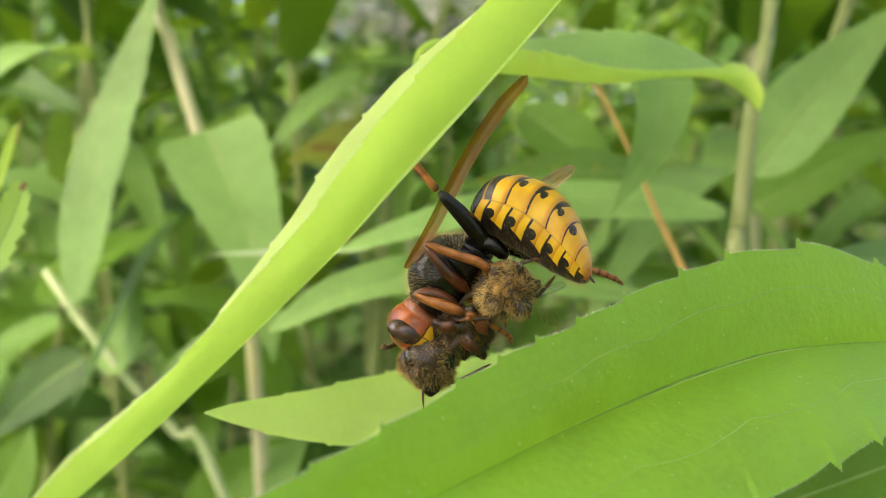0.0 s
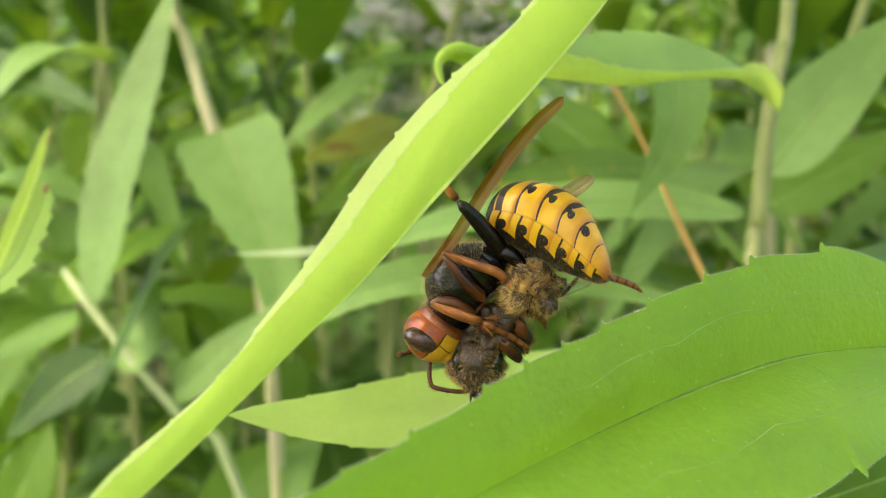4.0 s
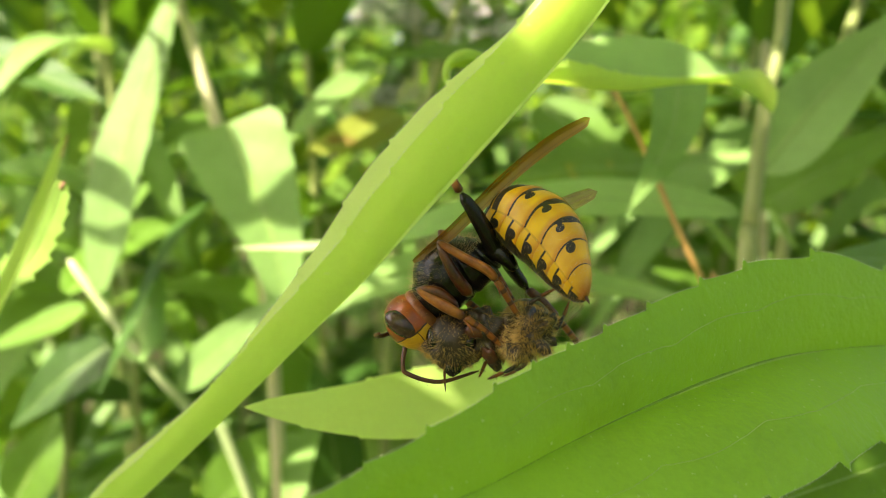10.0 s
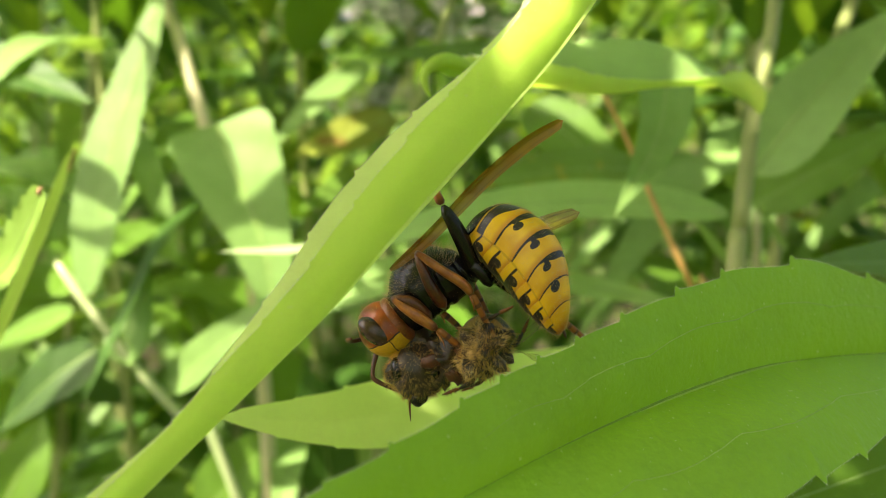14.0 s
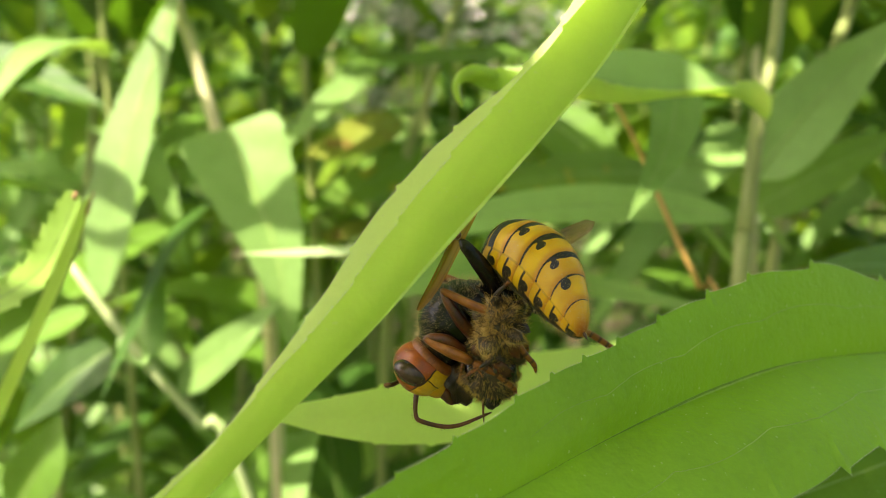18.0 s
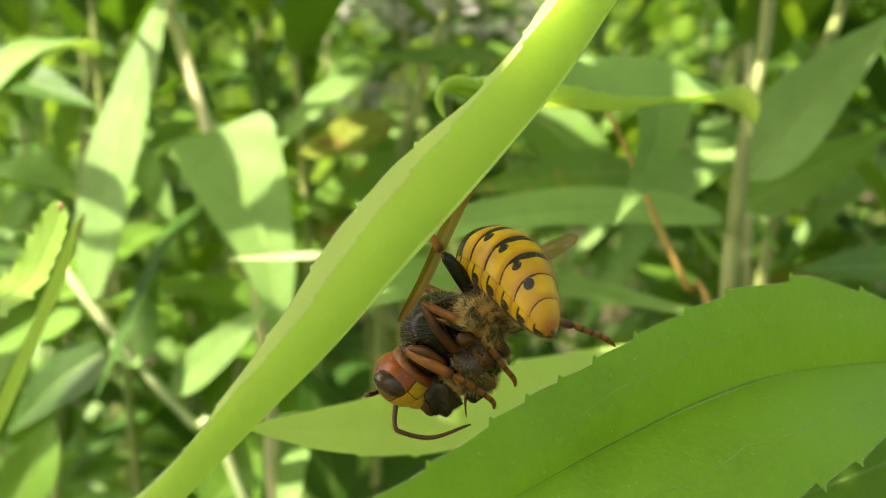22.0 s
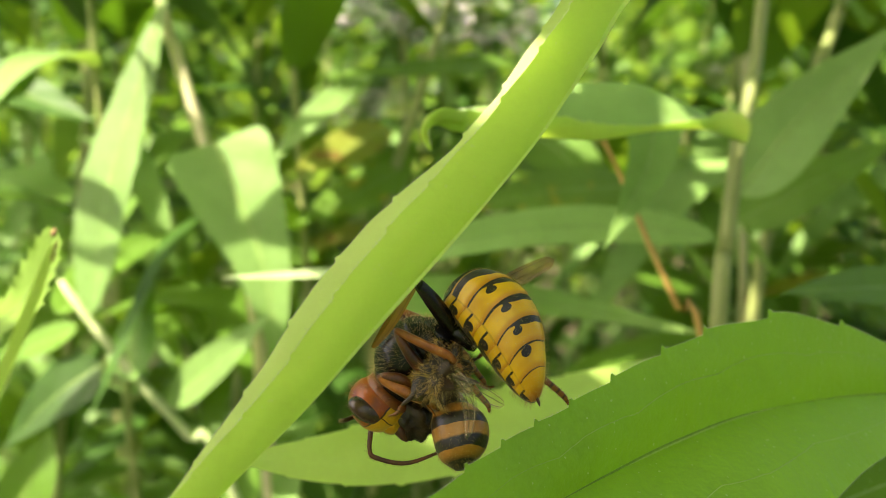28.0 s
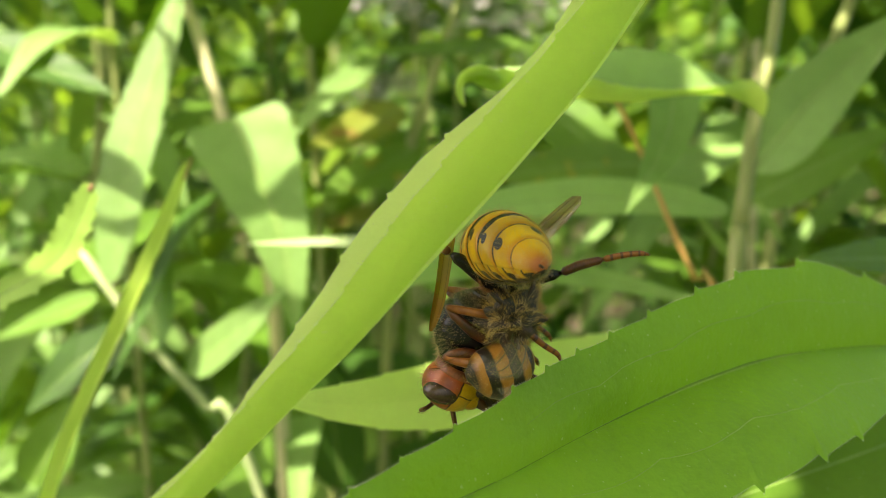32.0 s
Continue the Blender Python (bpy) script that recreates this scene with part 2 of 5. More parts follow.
def leg_material():
    """A hornet's shank: dark at the knee, rust along its length, dark again at the foot."""
    n = Nodes("chitin_leg")
    s, _ = n.uv()
    blotch = n.noise(900.0, 3.0)
    rust = n.mix(n.step(blotch, 0.3, 0.7), (0.17, 0.046, 0.009), (0.40, 0.14, 0.030))
    ends = n.math("MAXIMUM", n.math("SUBTRACT", 1.0, n.step(s, 0.02, 0.16)), n.step(s, 0.8, 1.0))
    skin = n.add("ShaderNodeBsdfPrincipled", Roughness=0.3)
    skin.inputs["Specular IOR Level"].default_value = 0.4
    n.link(n.mix(n.math("MULTIPLY", ends, 0.75), rust, (0.05, 0.014, 0.004)), skin.inputs["Base Color"])
    n.link(n.bump(n.noise(4000.0, 3.0), 0.4, 0.00008), skin.inputs["Normal"])
    n.link(skin.outputs[0], n.out.inputs[0])
    return n.mat


def cloud_material():
    """Thin cloud: each layer lets most of the sun through."""
    n = Nodes("cloud_white")
    white = n.add("ShaderNodeBsdfDiffuse")
    n.link(n.mix(n.noise(0.05), (0.78, 0.78, 0.78), (0.86, 0.86, 0.86)), white.inputs[0])
    clear = n.add("ShaderNodeBsdfTransparent")
    both = n.add("ShaderNodeMixShader")
    both.inputs[0].default_value = 0.72
    n.link(white.outputs[0], both.inputs[1])
    n.link(clear.outputs[0], both.inputs[2])
    n.link(both.outputs[0], n.out.inputs[0])
    return n.mat


def banded_material(name, a, b, count, split=0.5, rough=0.45, dark_from=1.5):
    """Rings of two colours along UV x."""
    n = Nodes(name)
    s, phi = n.uv()
    blotch, grain = n.noise(700.0, 3.0), n.noise(4000.0, 3.0)
    x = n.math("FRACT", n.math("ADD", n.math("MULTIPLY", s, float(count)), n.math("MULTIPLY", n.math("SUBTRACT", blotch, 0.5), 0.25)))
    ring = n.math("MAXIMUM", n.step(x, split - 0.05, split + 0.08), n.math("MULTIPLY", n.step(s, dark_from, dark_from + 0.12), 0.93))
    a2 = n.mix(grain, tuple(c * 0.6 for c in a), a)
    skin = n.add("ShaderNodeBsdfPrincipled", Roughness=rough)
    n.link(n.mix(ring, a2, b), skin.inputs["Base Color"])
    n.link(n.bump(grain, 0.4, 0.00008), skin.inputs["Normal"])
    n.link(skin.outputs[0], n.out.inputs[0])
    return n.mat


def wing_material(name, tint, clear):
    n = Nodes(name)
    along, across = n.uv()
    cell = n.math("ABSOLUTE", n.math("SUBTRACT", n.math("FRACT", n.math("MULTIPLY", across, 3.0)), 0.5))
    vein = n.math("SUBTRACT", 1.0, n.step(cell, 0.03, 0.09))
    skin = n.add("ShaderNodeBsdfPrincipled", Roughness=0.25)
    skin.inputs["Specular IOR Level"].default_value = 0.6
    n.link(n.mix(vein, tint, tuple(c * 0.35 for c in tint)), skin.inputs["Base Color"])
    n.link(n.bump(n.noise(1500.0, 3.0), 0.3, 0.0001), skin.inputs["Normal"])
    gap = n.add("ShaderNodeBsdfTransparent")
    gap.inputs[0].default_value = (0.82, 0.60, 0.28, 1) if clear < 0.6 else (0.97, 0.95, 0.9, 1)
    both = n.add("ShaderNodeMixShader")
    n.link(n.math("MULTIPLY", n.math("SUBTRACT", 1.0, vein), clear), both.inputs[0])
    n.link(skin.outputs[0], both.inputs[1])
    n.link(gap.outputs[0], both.inputs[2])
    n.link(both.outputs[0], n.out.inputs[0])
    return n.mat


LEAF_NEAR = leaf_material("leaf_near", (0.165, 0.335, 0.020), (0.32, 0.56, 0.012), 0.36, vein=0.34, rough=1.5, ribs=0.0, gloss=0.6, arcs=0.03, net=0.07, patches=0.45)
# light from behind is put into these raised greens; the far half is the brighter-lit copy
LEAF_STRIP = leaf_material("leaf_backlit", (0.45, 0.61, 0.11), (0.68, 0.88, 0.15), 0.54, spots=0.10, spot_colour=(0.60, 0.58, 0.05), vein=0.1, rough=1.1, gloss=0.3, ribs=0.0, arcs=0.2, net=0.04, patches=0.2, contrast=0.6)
LEAF_STRIP_FAR = leaf_material("leaf_backlit_brighter", (0.58, 0.74, 0.22), (0.74, 0.90, 0.20), 0.52, vein=0.1, rough=1.3, gloss=0.3, ribs=0.0, arcs=0.1, net=0.04, patches=0.2, contrast=0.5)
VEIN = plain_material("leaf_vein", (0.22, 0.37, 0.05), (0.33, 0.48, 0.10), 0.5, 600.0)
# sun shining through the leaf is put into this pale colour
LEAF_PALE = leaf_material("leaf_sunlit_pale", (0.52, 0.74, 0.20), (0.74, 0.92, 0.16), 0.5, contrast=0.35, ribs=0.3)
LEAF_BLUE = leaf_material("leaf_bluish", (0.175, 0.31, 0.085), (0.26, 0.43, 0.05), 0.40)
LEAF_SAGE = leaf_material("leaf_sage", (0.26, 0.43, 0.13), (0.37, 0.56, 0.10), 0.42)
LEAF_CURL = leaf_material("leaf_curled", (0.40, 0.58, 0.12), (0.70, 0.86, 0.11), 0.52, spots=0.15, spot_colour=(0.55, 0.5, 0.1), net=0.1, patches=0.4, rough=1.4)
# whitish green that paints the sunlight on a leaf edge
LEAF_WHITE = leaf_material("leaf_sunlit_edge", (0.42, 0.54, 0.27), (0.5, 0.62, 0.27), 0.4)
LEAF_MID = leaf_material("leaf_mid", (0.10, 0.21, 0.025), (0.21, 0.35, 0.02), 0.42)
# dark green, lowered further to put the shade of deep gaps into the colour
LEAF_DARK = leaf_material("leaf_dark_shaded", (0.038, 0.10, 0.012), (0.09, 0.20, 0.010), 0.34)
LEAF_SPOT = leaf_material("leaf_spotted", (0.12, 0.23, 0.035), (0.24, 0.36, 0.03), 0.4, spots=0.7, spot_colour=(0.42, 0.36, 0.03))
LEAF_YELLOW = leaf_material("leaf_yellowing", (0.19, 0.22, 0.035), (0.27, 0.29, 0.03), 0.4, spots=0.9, spot_colour=(0.22, 0.12, 0.03))
LEAF_LIME = leaf_material("leaf_lime", (0.25, 0.41, 0.08), (0.40, 0.56, 0.11), 0.52, spots=0.12, spot_colour=(0.55, 0.42, 0.05), net=0.08, patches=0.4)
STEM = plain_material("stem_green", (0.20, 0.25, 0.07), (0.34, 0.36, 0.14), 0.55, 160.0, stretch=(1, 1, 0.15))
# stem green lightened to carry the sun on the leaning stem
STEM_LIGHT = plain_material("stem_sunlit_green", (0.25, 0.34, 0.13), (0.44, 0.50, 0.26), 0.55, 160.0, stretch=(1, 1, 0.15))
STEM_PALE = plain_material("stem_pale", (0.36, 0.36, 0.16), (0.55, 0.52, 0.30), 0.55, 160.0, stretch=(1, 1, 0.15))
STEM_DRY = plain_material("stem_dry", (0.32, 0.19, 0.05), (0.52, 0.31, 0.09), 0.6, 160.0, stretch=(1, 1, 0.15))
HAIR_PALE = plain_material("hair_pale", (0.55, 0.62, 0.35), (0.75, 0.78, 0.55), 0.6, 900.0)
TIP_BROWN = plain_material("leaf_tip_withered", (0.16, 0.08, 0.035), (0.35, 0.20, 0.10), 0.8, 900.0)
# darker green for the shade in the broad leaf's midrib groove
CREASE_SHADE = plain_material("midrib", (0.11, 0.21, 0.015), (0.18, 0.31, 0.03), 0.5, 500.0)
RIB_PALE = plain_material("midrib_pale", (0.20, 0.33, 0.07), (0.28, 0.40, 0.10), 0.5, 500.0)
PETAL = plain_material("petal_pale_pink", (0.70, 0.60, 0.62), (0.82, 0.76, 0.76), 0.6, 200.0)
SOIL = plain_material("soil", (0.035, 0.026, 0.016), (0.10, 0.075, 0.045), 0.9, 30.0, 0.2, 0.8, 0.01)
CLOUD = cloud_material()
BLACK = plain_material("chitin_black", (0.002, 0.0015, 0.001), (0.009, 0.006, 0.004), 0.24, 1200.0, 0.38, 0.6, 0.0001)
RUST = plain_material("chitin_rust", (0.12, 0.030, 0.008), (0.28, 0.075, 0.018), 0.32, 1500.0, 0.5, 0.3, 0.00005)
RUST_DARK = plain_material("chitin_dark_rust", (0.035, 0.010, 0.004), (0.14, 0.038, 0.007), 0.34, 1500.0, 0.5, 0.3, 0.00005)
FACE = plain_material("chitin_yellow", (0.52, 0.25, 0.012), (0.70, 0.38, 0.03), 0.38, 1500.0, 0.5, 0.25, 0.00004)
EYE_BROWN = plain_material("compound_eye", (0.035, 0.016, 0.012), (0.075, 0.035, 0.022), 0.18, 6000.0, 0.6, 0.25, 0.00002)
HAIR = plain_material("hair_tan", (0.42, 0.28, 0.10), (0.62, 0.46, 0.22), 0.7, 900.0)
HAIR_DARK = plain_material("hair_dark", (0.10, 0.06, 0.025), (0.22, 0.14, 0.06), 0.6, 900.0)
HEAD_RUST = head_material()
LEG = leg_material()
HAIR_GREY = plain_material("hair_greyish", (0.50, 0.37, 0.15), (0.72, 0.56, 0.30), 0.7, 900.0)
HAIR_GOLD = plain_material("hair_golden", (0.46, 0.25, 0.06), (0.78, 0.52, 0.17), 0.65, 900.0)
BEE_BODY = plain_material("bee_body", (0.012, 0.008, 0.005), (0.06, 0.03, 0.012), 0.4, 1800.0, 0.5, 0.5, 0.0001)
BEE_EYE = plain_material("bee_eye", (0.004, 0.003, 0.002), (0.012, 0.008, 0.006), 0.2, 3000.0, 0.5, 0.3, 0.00004)
GASTER = gaster_material()
GASTER_TAIL = gaster_material("hornet_gaster_rear", 0.14, 2)
GASTER_TIP = gaster_material("hornet_gaster_tip", 0.12, 1)
GASTER_FRONT = gaster_material("hornet_gaster_front", 0.46, 3)
BEE_RINGS = banded_material("bee_rings", (0.44, 0.19, 0.03), (0.014, 0.009, 0.006), 4, 0.50, 0.30, 0.80)
TARSUS = banded_material("tarsus_rings", (0.30, 0.095, 0.012), (0.07, 0.02, 0.006), 6, 0.7, 0.4)
WING = wing_material("wing_amber", (0.40, 0.16, 0.012), 0.42)
WING_FAR = wing_material("wing_smoky", (0.20, 0.14, 0.035), 0.5)
WING_CLEAR = wing_material("wing_clear", (0.40, 0.32, 0.18), 0.75)


# ---------------------------------------------------------------- mesh helpers
def mesh(name, verts, faces, uvs=None, smooth=True):
    me = bpy.data.meshes.new(name)
    me.from_pydata([tuple(c * MM for c in v) for v in verts], [], faces)
    if uvs is not None:
        layer = me.uv_layers.new(name="UVMap")
        idx = np.empty(len(me.loops), dtype=np.int32)
        me.loops.foreach_get("vertex_index", idx)
        layer.data.foreach_set("uv", np.asarray(uvs, dtype=np.float32)[idx].ravel())
    if smooth:
        me.polygons.foreach_set("use_smooth", np.ones(len(me.polygons), dtype=bool))
    me.update()
    return me


def part(name, data, material, parent=None, label=""):
    """One mesh object under a thing or a part. data: (verts, faces, uvs) or a mesh."""
    me = data if isinstance(data, bpy.types.Mesh) else mesh(name, *data)
    if not me.materials:
        me.materials.append(material)
    ob = new(name, me)
    if parent is not None:
        ob.parent = parent
    return tagged(ob, label)


def thing(name, at, label, category, group=""):
    ob = new(name)
    ob.empty_display_size = 0.01
    ob.location = Vector(at) * MM
    return tagged(ob, label, category, group)


def spline(points, s):
    """A smooth curve through the points, s from 0 to 1."""
    pts = [Vector(p) for p in points]
    k = s * (len(pts) - 1)
    i = min(int(k), len(pts) - 2)
    f = k - i
    p1, p2 = pts[i], pts[i + 1]
    p0 = pts[i - 1] if i else p1 * 2 - p2
    p3 = pts[i + 2] if i + 2 < len(pts) else p2 * 2 - p1
    return 0.5 * ((2 * p1) + (p2 - p0) * f + (2 * p0 - 5 * p1 + 4 * p2 - p3) * f * f + (3 * p1 - p0 - 3 * p2 + p3) * f ** 3)


def tube(points, radii, sides=8, steps=None, knobs=0.0):
    """A rounded tube along a curve; radii are spread evenly along it."""
    steps = steps or max(4, 4 * (len(points) - 1))
    verts, faces, uvs = [], [], []
    up = Vector((0.13, -0.3, 0.94)).normalized()
    for i in range(steps + 1):
        s = i / steps
        c = spline(points, s)
        t = (spline(points, min(1, s + 0.01)) - spline(points, max(0, s - 0.01))).normalized()
        a = t.cross(up if abs(t.dot(up)) < 0.95 else Vector((1, 0, 0))).normalized()
        b = a.cross(t)
        k = s * (len(radii) - 1)
        j = min(int(k), len(radii) - 2)
        r = radii[j] * (1 - (k - j)) + radii[j + 1] * (k - j)
        r *= 1 + knobs * (0.5 + 0.5 * math.cos(s * 40))
        if i in (0, steps):
            r *= 0.45
        for m in range(sides):
            w = 2 * math.pi * m / sides
            verts.append(c + r * (math.cos(w) * a + math.sin(w) * b))
            uvs.append((s, m / sides))
    for i in range(steps):
        for m in range(sides):
            p, q = i * sides + m, i * sides + (m + 1) % sides
            faces.append((p, q, q + sides, p + sides))
    faces.append(tuple(range(sides))[::-1])
    faces.append(tuple(steps * sides + m for m in range(sides)))
    return verts, faces, uvs


def blade(mid, half, normal, fold=0.15, droop=0.0, wave=0.0, teeth=0, bite=0.10, n=26, m=5, base=0.5, end=1.05, seed=0,
          twist=0.0, left=1.0, right=1.0, fold_right=None, widths=None):
    """A leaf blade on a midrib through the points mid, from stalk to tip. half: greatest half width; normal: the way its upper face
    looks; fold: how far the halves rise from the midrib; droop: how far the edges hang; teeth: teeth along each edge."""
    rnd = random.Random(seed)
    shift = rnd.random() * 7
    verts, faces, uvs = [], [], []
    peak = max((k / 60) ** base * (1 - k / 60) ** end for k in range(1, 60))
    for i in range(n + 1):
        s = i / n
        c = spline(mid, s)
        t = (spline(mid, min(1, s + 0.01)) - spline(mid, max(0, s - 0.01))).normalized()
        side = t.cross(Vector(normal)).normalized()
        face = side.cross(t).normalized()
        if twist:
            turn = Matrix.Rotation(twist * s, 3, t)
            side, face = turn @ side, turn @ face
        w = half * max(0.02, (max(s, 0.004) ** base) * (max(1 - s, 0.0) ** end) / peak)
        if widths:
            w = half * max(0.02, spline([(v, 0, 0) for v in widths], s)[0])
        for j in range(-m, m + 1):
            u = j / m
            reach = left if u < 0 else right
            rim = 1.0
            if teeth and abs(u) > 0.75:
                saw = (s * teeth + (0.37 if u > 0 else 0)) % 1.0
                rim = 1 - bite * (1 - saw) * (abs(u) - 0.75) * 4 + (bite * 0.7 if saw > 0.9 else 0)
            lift = (fold_right if u > 0 and fold_right is not None else fold) * abs(u) - droop * u * u + wave * abs(u) ** 2 * math.sin(9 * s + shift + (2.1 if u > 0 else 0))
            lift += 0.03 * math.sin(23 * s + 5 * u + shift) * abs(u)
            verts.append(c + side * (w * u * rim * reach) + face * (w * lift))
            uvs.append((s, 0.5 + 0.5 * u))
    row = 2 * m + 1
    for i in range(n):
        for j in range(2 * m):
            p = i * row + j
            faces.append((p, p + 1, p + row + 1, p + row))
    return verts, faces, uvs


def half_blade(mid, out, widths, bow=0.0, roll=0.0, teeth=0, bite=0.06, n=160, m=8, seed=0, upper=True, wave=0.0):
    """One half of a blade: from the midrib through the points mid it reaches out along the way out, as wide as widths say from stalk to
    tip. bow: how far its middle swells to the viewer; roll: how far it bends back beside the midrib; teeth: forward teeth along the margin."""
    rnd = random.Random(seed)
    shift, way = rnd.random() * 7, Vector(out).normalized()
    cuts, x = [], 0.0
    while teeth and x < 1:
        x += rnd.uniform(0.6, 1.4) / teeth
        cuts.append(x)
    verts, faces, uvs = [], [], []
    for i in range(n + 1):
        s = i / n
        c = spline(mid, s)
        t = (spline(mid, min(1, s + 0.01)) - spline(mid, max(0, s - 0.01))).normalized()
        face = t.cross(way).normalized()
        face = -face if face.y > 0 else face
        w = max(0.04, spline([(v, 0, 0) for v in widths], s)[0])
        rim = 1.0
        if teeth:
            ahead = min([c2 - s for c2 in cuts if c2 >= s] or [1.0]) * teeth
            rim = 1 - bite * min(1.0, ahead) + (bite * 0.7 if ahead < 0.07 else 0)
        rim += 0.012 * math.sin(41 * s + shift) + 0.008 * math.sin(97 * s + 2 * shift)
        for j in range(m + 1):
            u = j / m
            edge = rim if u > 0.8 else 1 + (rim - 1) * u * 0.4
            lift = bow * 4 * u * (1 - u) - roll * (1 - u) ** 4 + wave * u * u * math.sin(13 * s + shift) + 0.012 * math.sin(19 * s + 6 * u + shift)
            verts.append(c + way * (w * u * edge) + face * (w * lift))
            uvs.append((s, 0.5 + (0.5 if upper else -0.5) * u))
    for i in range(n):
        for j in range(m):
            p = i * (m + 1) + j
            faces.append((p, p + 1, p + m + 2, p + m + 1))
    return verts, faces, uvs


def lathe(profile, sides=24, bow=0.0, rows=None, squash=1.0):
    """A body of revolution along +x; profile: (x, radius) pairs, smoothed. bow lifts its middle towards +z. UV y: 0 at +z, 1 at -z."""
    rows = rows or 4 * (len(profile) - 1)
    pts = [(x, r, 0) for x, r in profile]
    x0, x1 = profile[0][0], profile[-1][0]
    verts, faces, uvs = [], [], []
    for i in range(rows + 1):
        x, r, _ = spline(pts, i / rows)
        f = (x - x0) / (x1 - x0)
        lift = bow * math.sin(math.pi * max(0, min(1, f)))
        for k in range(sides):
            w = 2 * math.pi * k / sides
            verts.append((x, max(r, 0.02) * squash * math.sin(w), lift + max(r, 0.02) * math.cos(w)))
            a = abs((w + math.pi) % (2 * math.pi) - math.pi) / math.pi
            uvs.append((i / rows, a))
    for i in range(rows):
        for k in range(sides):
            p, q = i * sides + k, i * sides + (k + 1) % sides
            faces.append((p, p + sides, q + sides, q))
    faces.append(tuple(range(sides)))
    faces.append(tuple(rows * sides + k for k in range(sides))[::-1])
    return verts, faces, uvs


def moved(data, m):
    verts, faces, uvs = data
    return [m @ Vector(v) for v in verts], faces, uvs


def mmpose(x, y, z, rx=0, ry=0, rz=0, sx=1, sy=1, sz=1):
    return Matrix.LocRotScale((x, y, z), Euler([radians(a) for a in (rx, ry, rz)]), (sx, sy, sz))


def ball(at, radii, rx=0, ry=0, rz=0, rows=14, sides=20, dent=0.0, seed=1):
    """A rounded, slightly uneven lump."""
    verts, faces, uvs = [], [], []
    for i in range(rows + 1):
        a = math.pi * i / rows
        for k in range(sides):
            w = 2 * math.pi * k / sides
            d = Vector((math.cos(a), math.sin(a) * math.sin(w), math.sin(a) * math.cos(w)))
            g = 1 + dent * noise.noise(d * 2.2 + Vector((seed * 3.7, 0, 0)))
            verts.append(Vector((d.x * radii[0] * g, d.y * radii[1] * g, d.z * radii[2] * g)))
            uvs.append((i / rows, k / sides))
    for i in range(rows):
        for k in range(sides):
            p, q = i * sides + k, i * sides + (k + 1) % sides
            faces.append((p, p + sides, q + sides, q))
    return moved((verts, faces, uvs), mmpose(*at, rx, ry, rz))


def join(*parts):
    verts, faces, uvs = [], [], []
    for v, f, u in parts:
        k = len(verts)
        verts += list(v)
        faces += [tuple(i + k for i in face) for face in f]
        uvs += list(u)
    return verts, faces, uvs


def fuzz(data, count, length, thick=0.035, lean=0.5, seed=3, keep=None, comb=(0, 0, 0), clump=0.0):
    """Fine hairs standing on the faces of a body."""
    verts, faces, _ = data
    rnd = random.Random(seed)
    hv, hf, hu = [], [], []
    middle = sum((Vector(v) for v in verts), Vector()) / len(verts)
    while count > 0:
        face = faces[rnd.randrange(len(faces))]
        if len(face) > 4:
            continue
        ps = [Vector(verts[i]) for i in face]
        c = ps[0].lerp(ps[2], rnd.random()).lerp(ps[1].lerp(ps[3 % len(ps)], rnd.random()), rnd.random())
        count -= 1
        if keep and not keep(c):
            continue
        out = (c - middle).normalized()
        out = (out + Vector((rnd.uniform(-1, 1), rnd.uniform(-1, 1), rnd.uniform(-1, 1))) * lean + Vector(comb) + noise.noise_vector(c * 1.1) * clump).normalized()
        a = out.orthogonal().normalized() * thick
        b = a.cross(out)
        tip = c + out * length * rnd.uniform(0.6, 1.2)
        k = len(hv)
        hv += [c + a, c - a * 0.5 + b, c - a * 0.5 - b, tip]
        hu += [(0, 0)] * 4
        hf += [(k, k + 1, k + 3), (k + 1, k + 2, k + 3), (k + 2, k, k + 3)]
    return hv, hf, hu


def rim_hairs(data, m, length=0.3, per=3, seed=2, thick=0.016):
    """Short stiff hairs along the margin of a half blade."""
    verts, row = data[0], m + 1
    rnd = random.Random(seed)
    hv, hf, hu = [], [], []
    for i in range(2, len(verts) // row - 2):
        a, b, inner = verts[i * row + m], verts[(i + 1) * row + m], verts[i * row + m - 1]
        out, along = (a - inner).normalized(), (b - a).normalized()
        for _ in range(per):
            p = a.lerp(b, rnd.random())
            d = (out + along * rnd.uniform(-0.4, 0.9) + Vector((rnd.uniform(-1, 1), rnd.uniform(-1, 1), rnd.uniform(-1, 1))) * 0.5).normalized() * length * rnd.uniform(0.4, 1.2)
            w = along.cross(d).normalized() * thick
            k = len(hv)
            hv += [p + w, p - w, p + along * thick, p + d]
            hu += [(0, 0)] * 4
            hf += [(k, k + 1, k + 3), (k + 1, k + 2, k + 3), (k + 2, k, k + 3)]
    return hv, hf, hu


def rel(points, at):
    return [tuple(a - b for a, b in zip(p, at)) for p in points]


# ---------------------------------------------------------------- ground, sky furniture
def ground():
    n, size = 60, 40000.0
    verts, faces, uvs = [], [], []
    for i in range(n + 1):
        for j in range(n + 1):
            x, y = ((k / n * 2 - 1) for k in (i, j))
            x, y = x * abs(x) ** 1.5 * size, y * abs(y) ** 1.5 * size
            verts.append((x, y, 18 * noise.noise(Vector((x, y, 0)) / 260) - 18))
            uvs.append((i / n, j / n))
    for i in range(n):
        for j in range(n):
            p = i * (n + 1) + j
            faces.append((p, p + n + 1, p + n + 2, p + 1))
    tagged(part("ground", (verts, faces, uvs), SOIL), "dark bare soil under the plants", "ground", kind="structure")


ground()


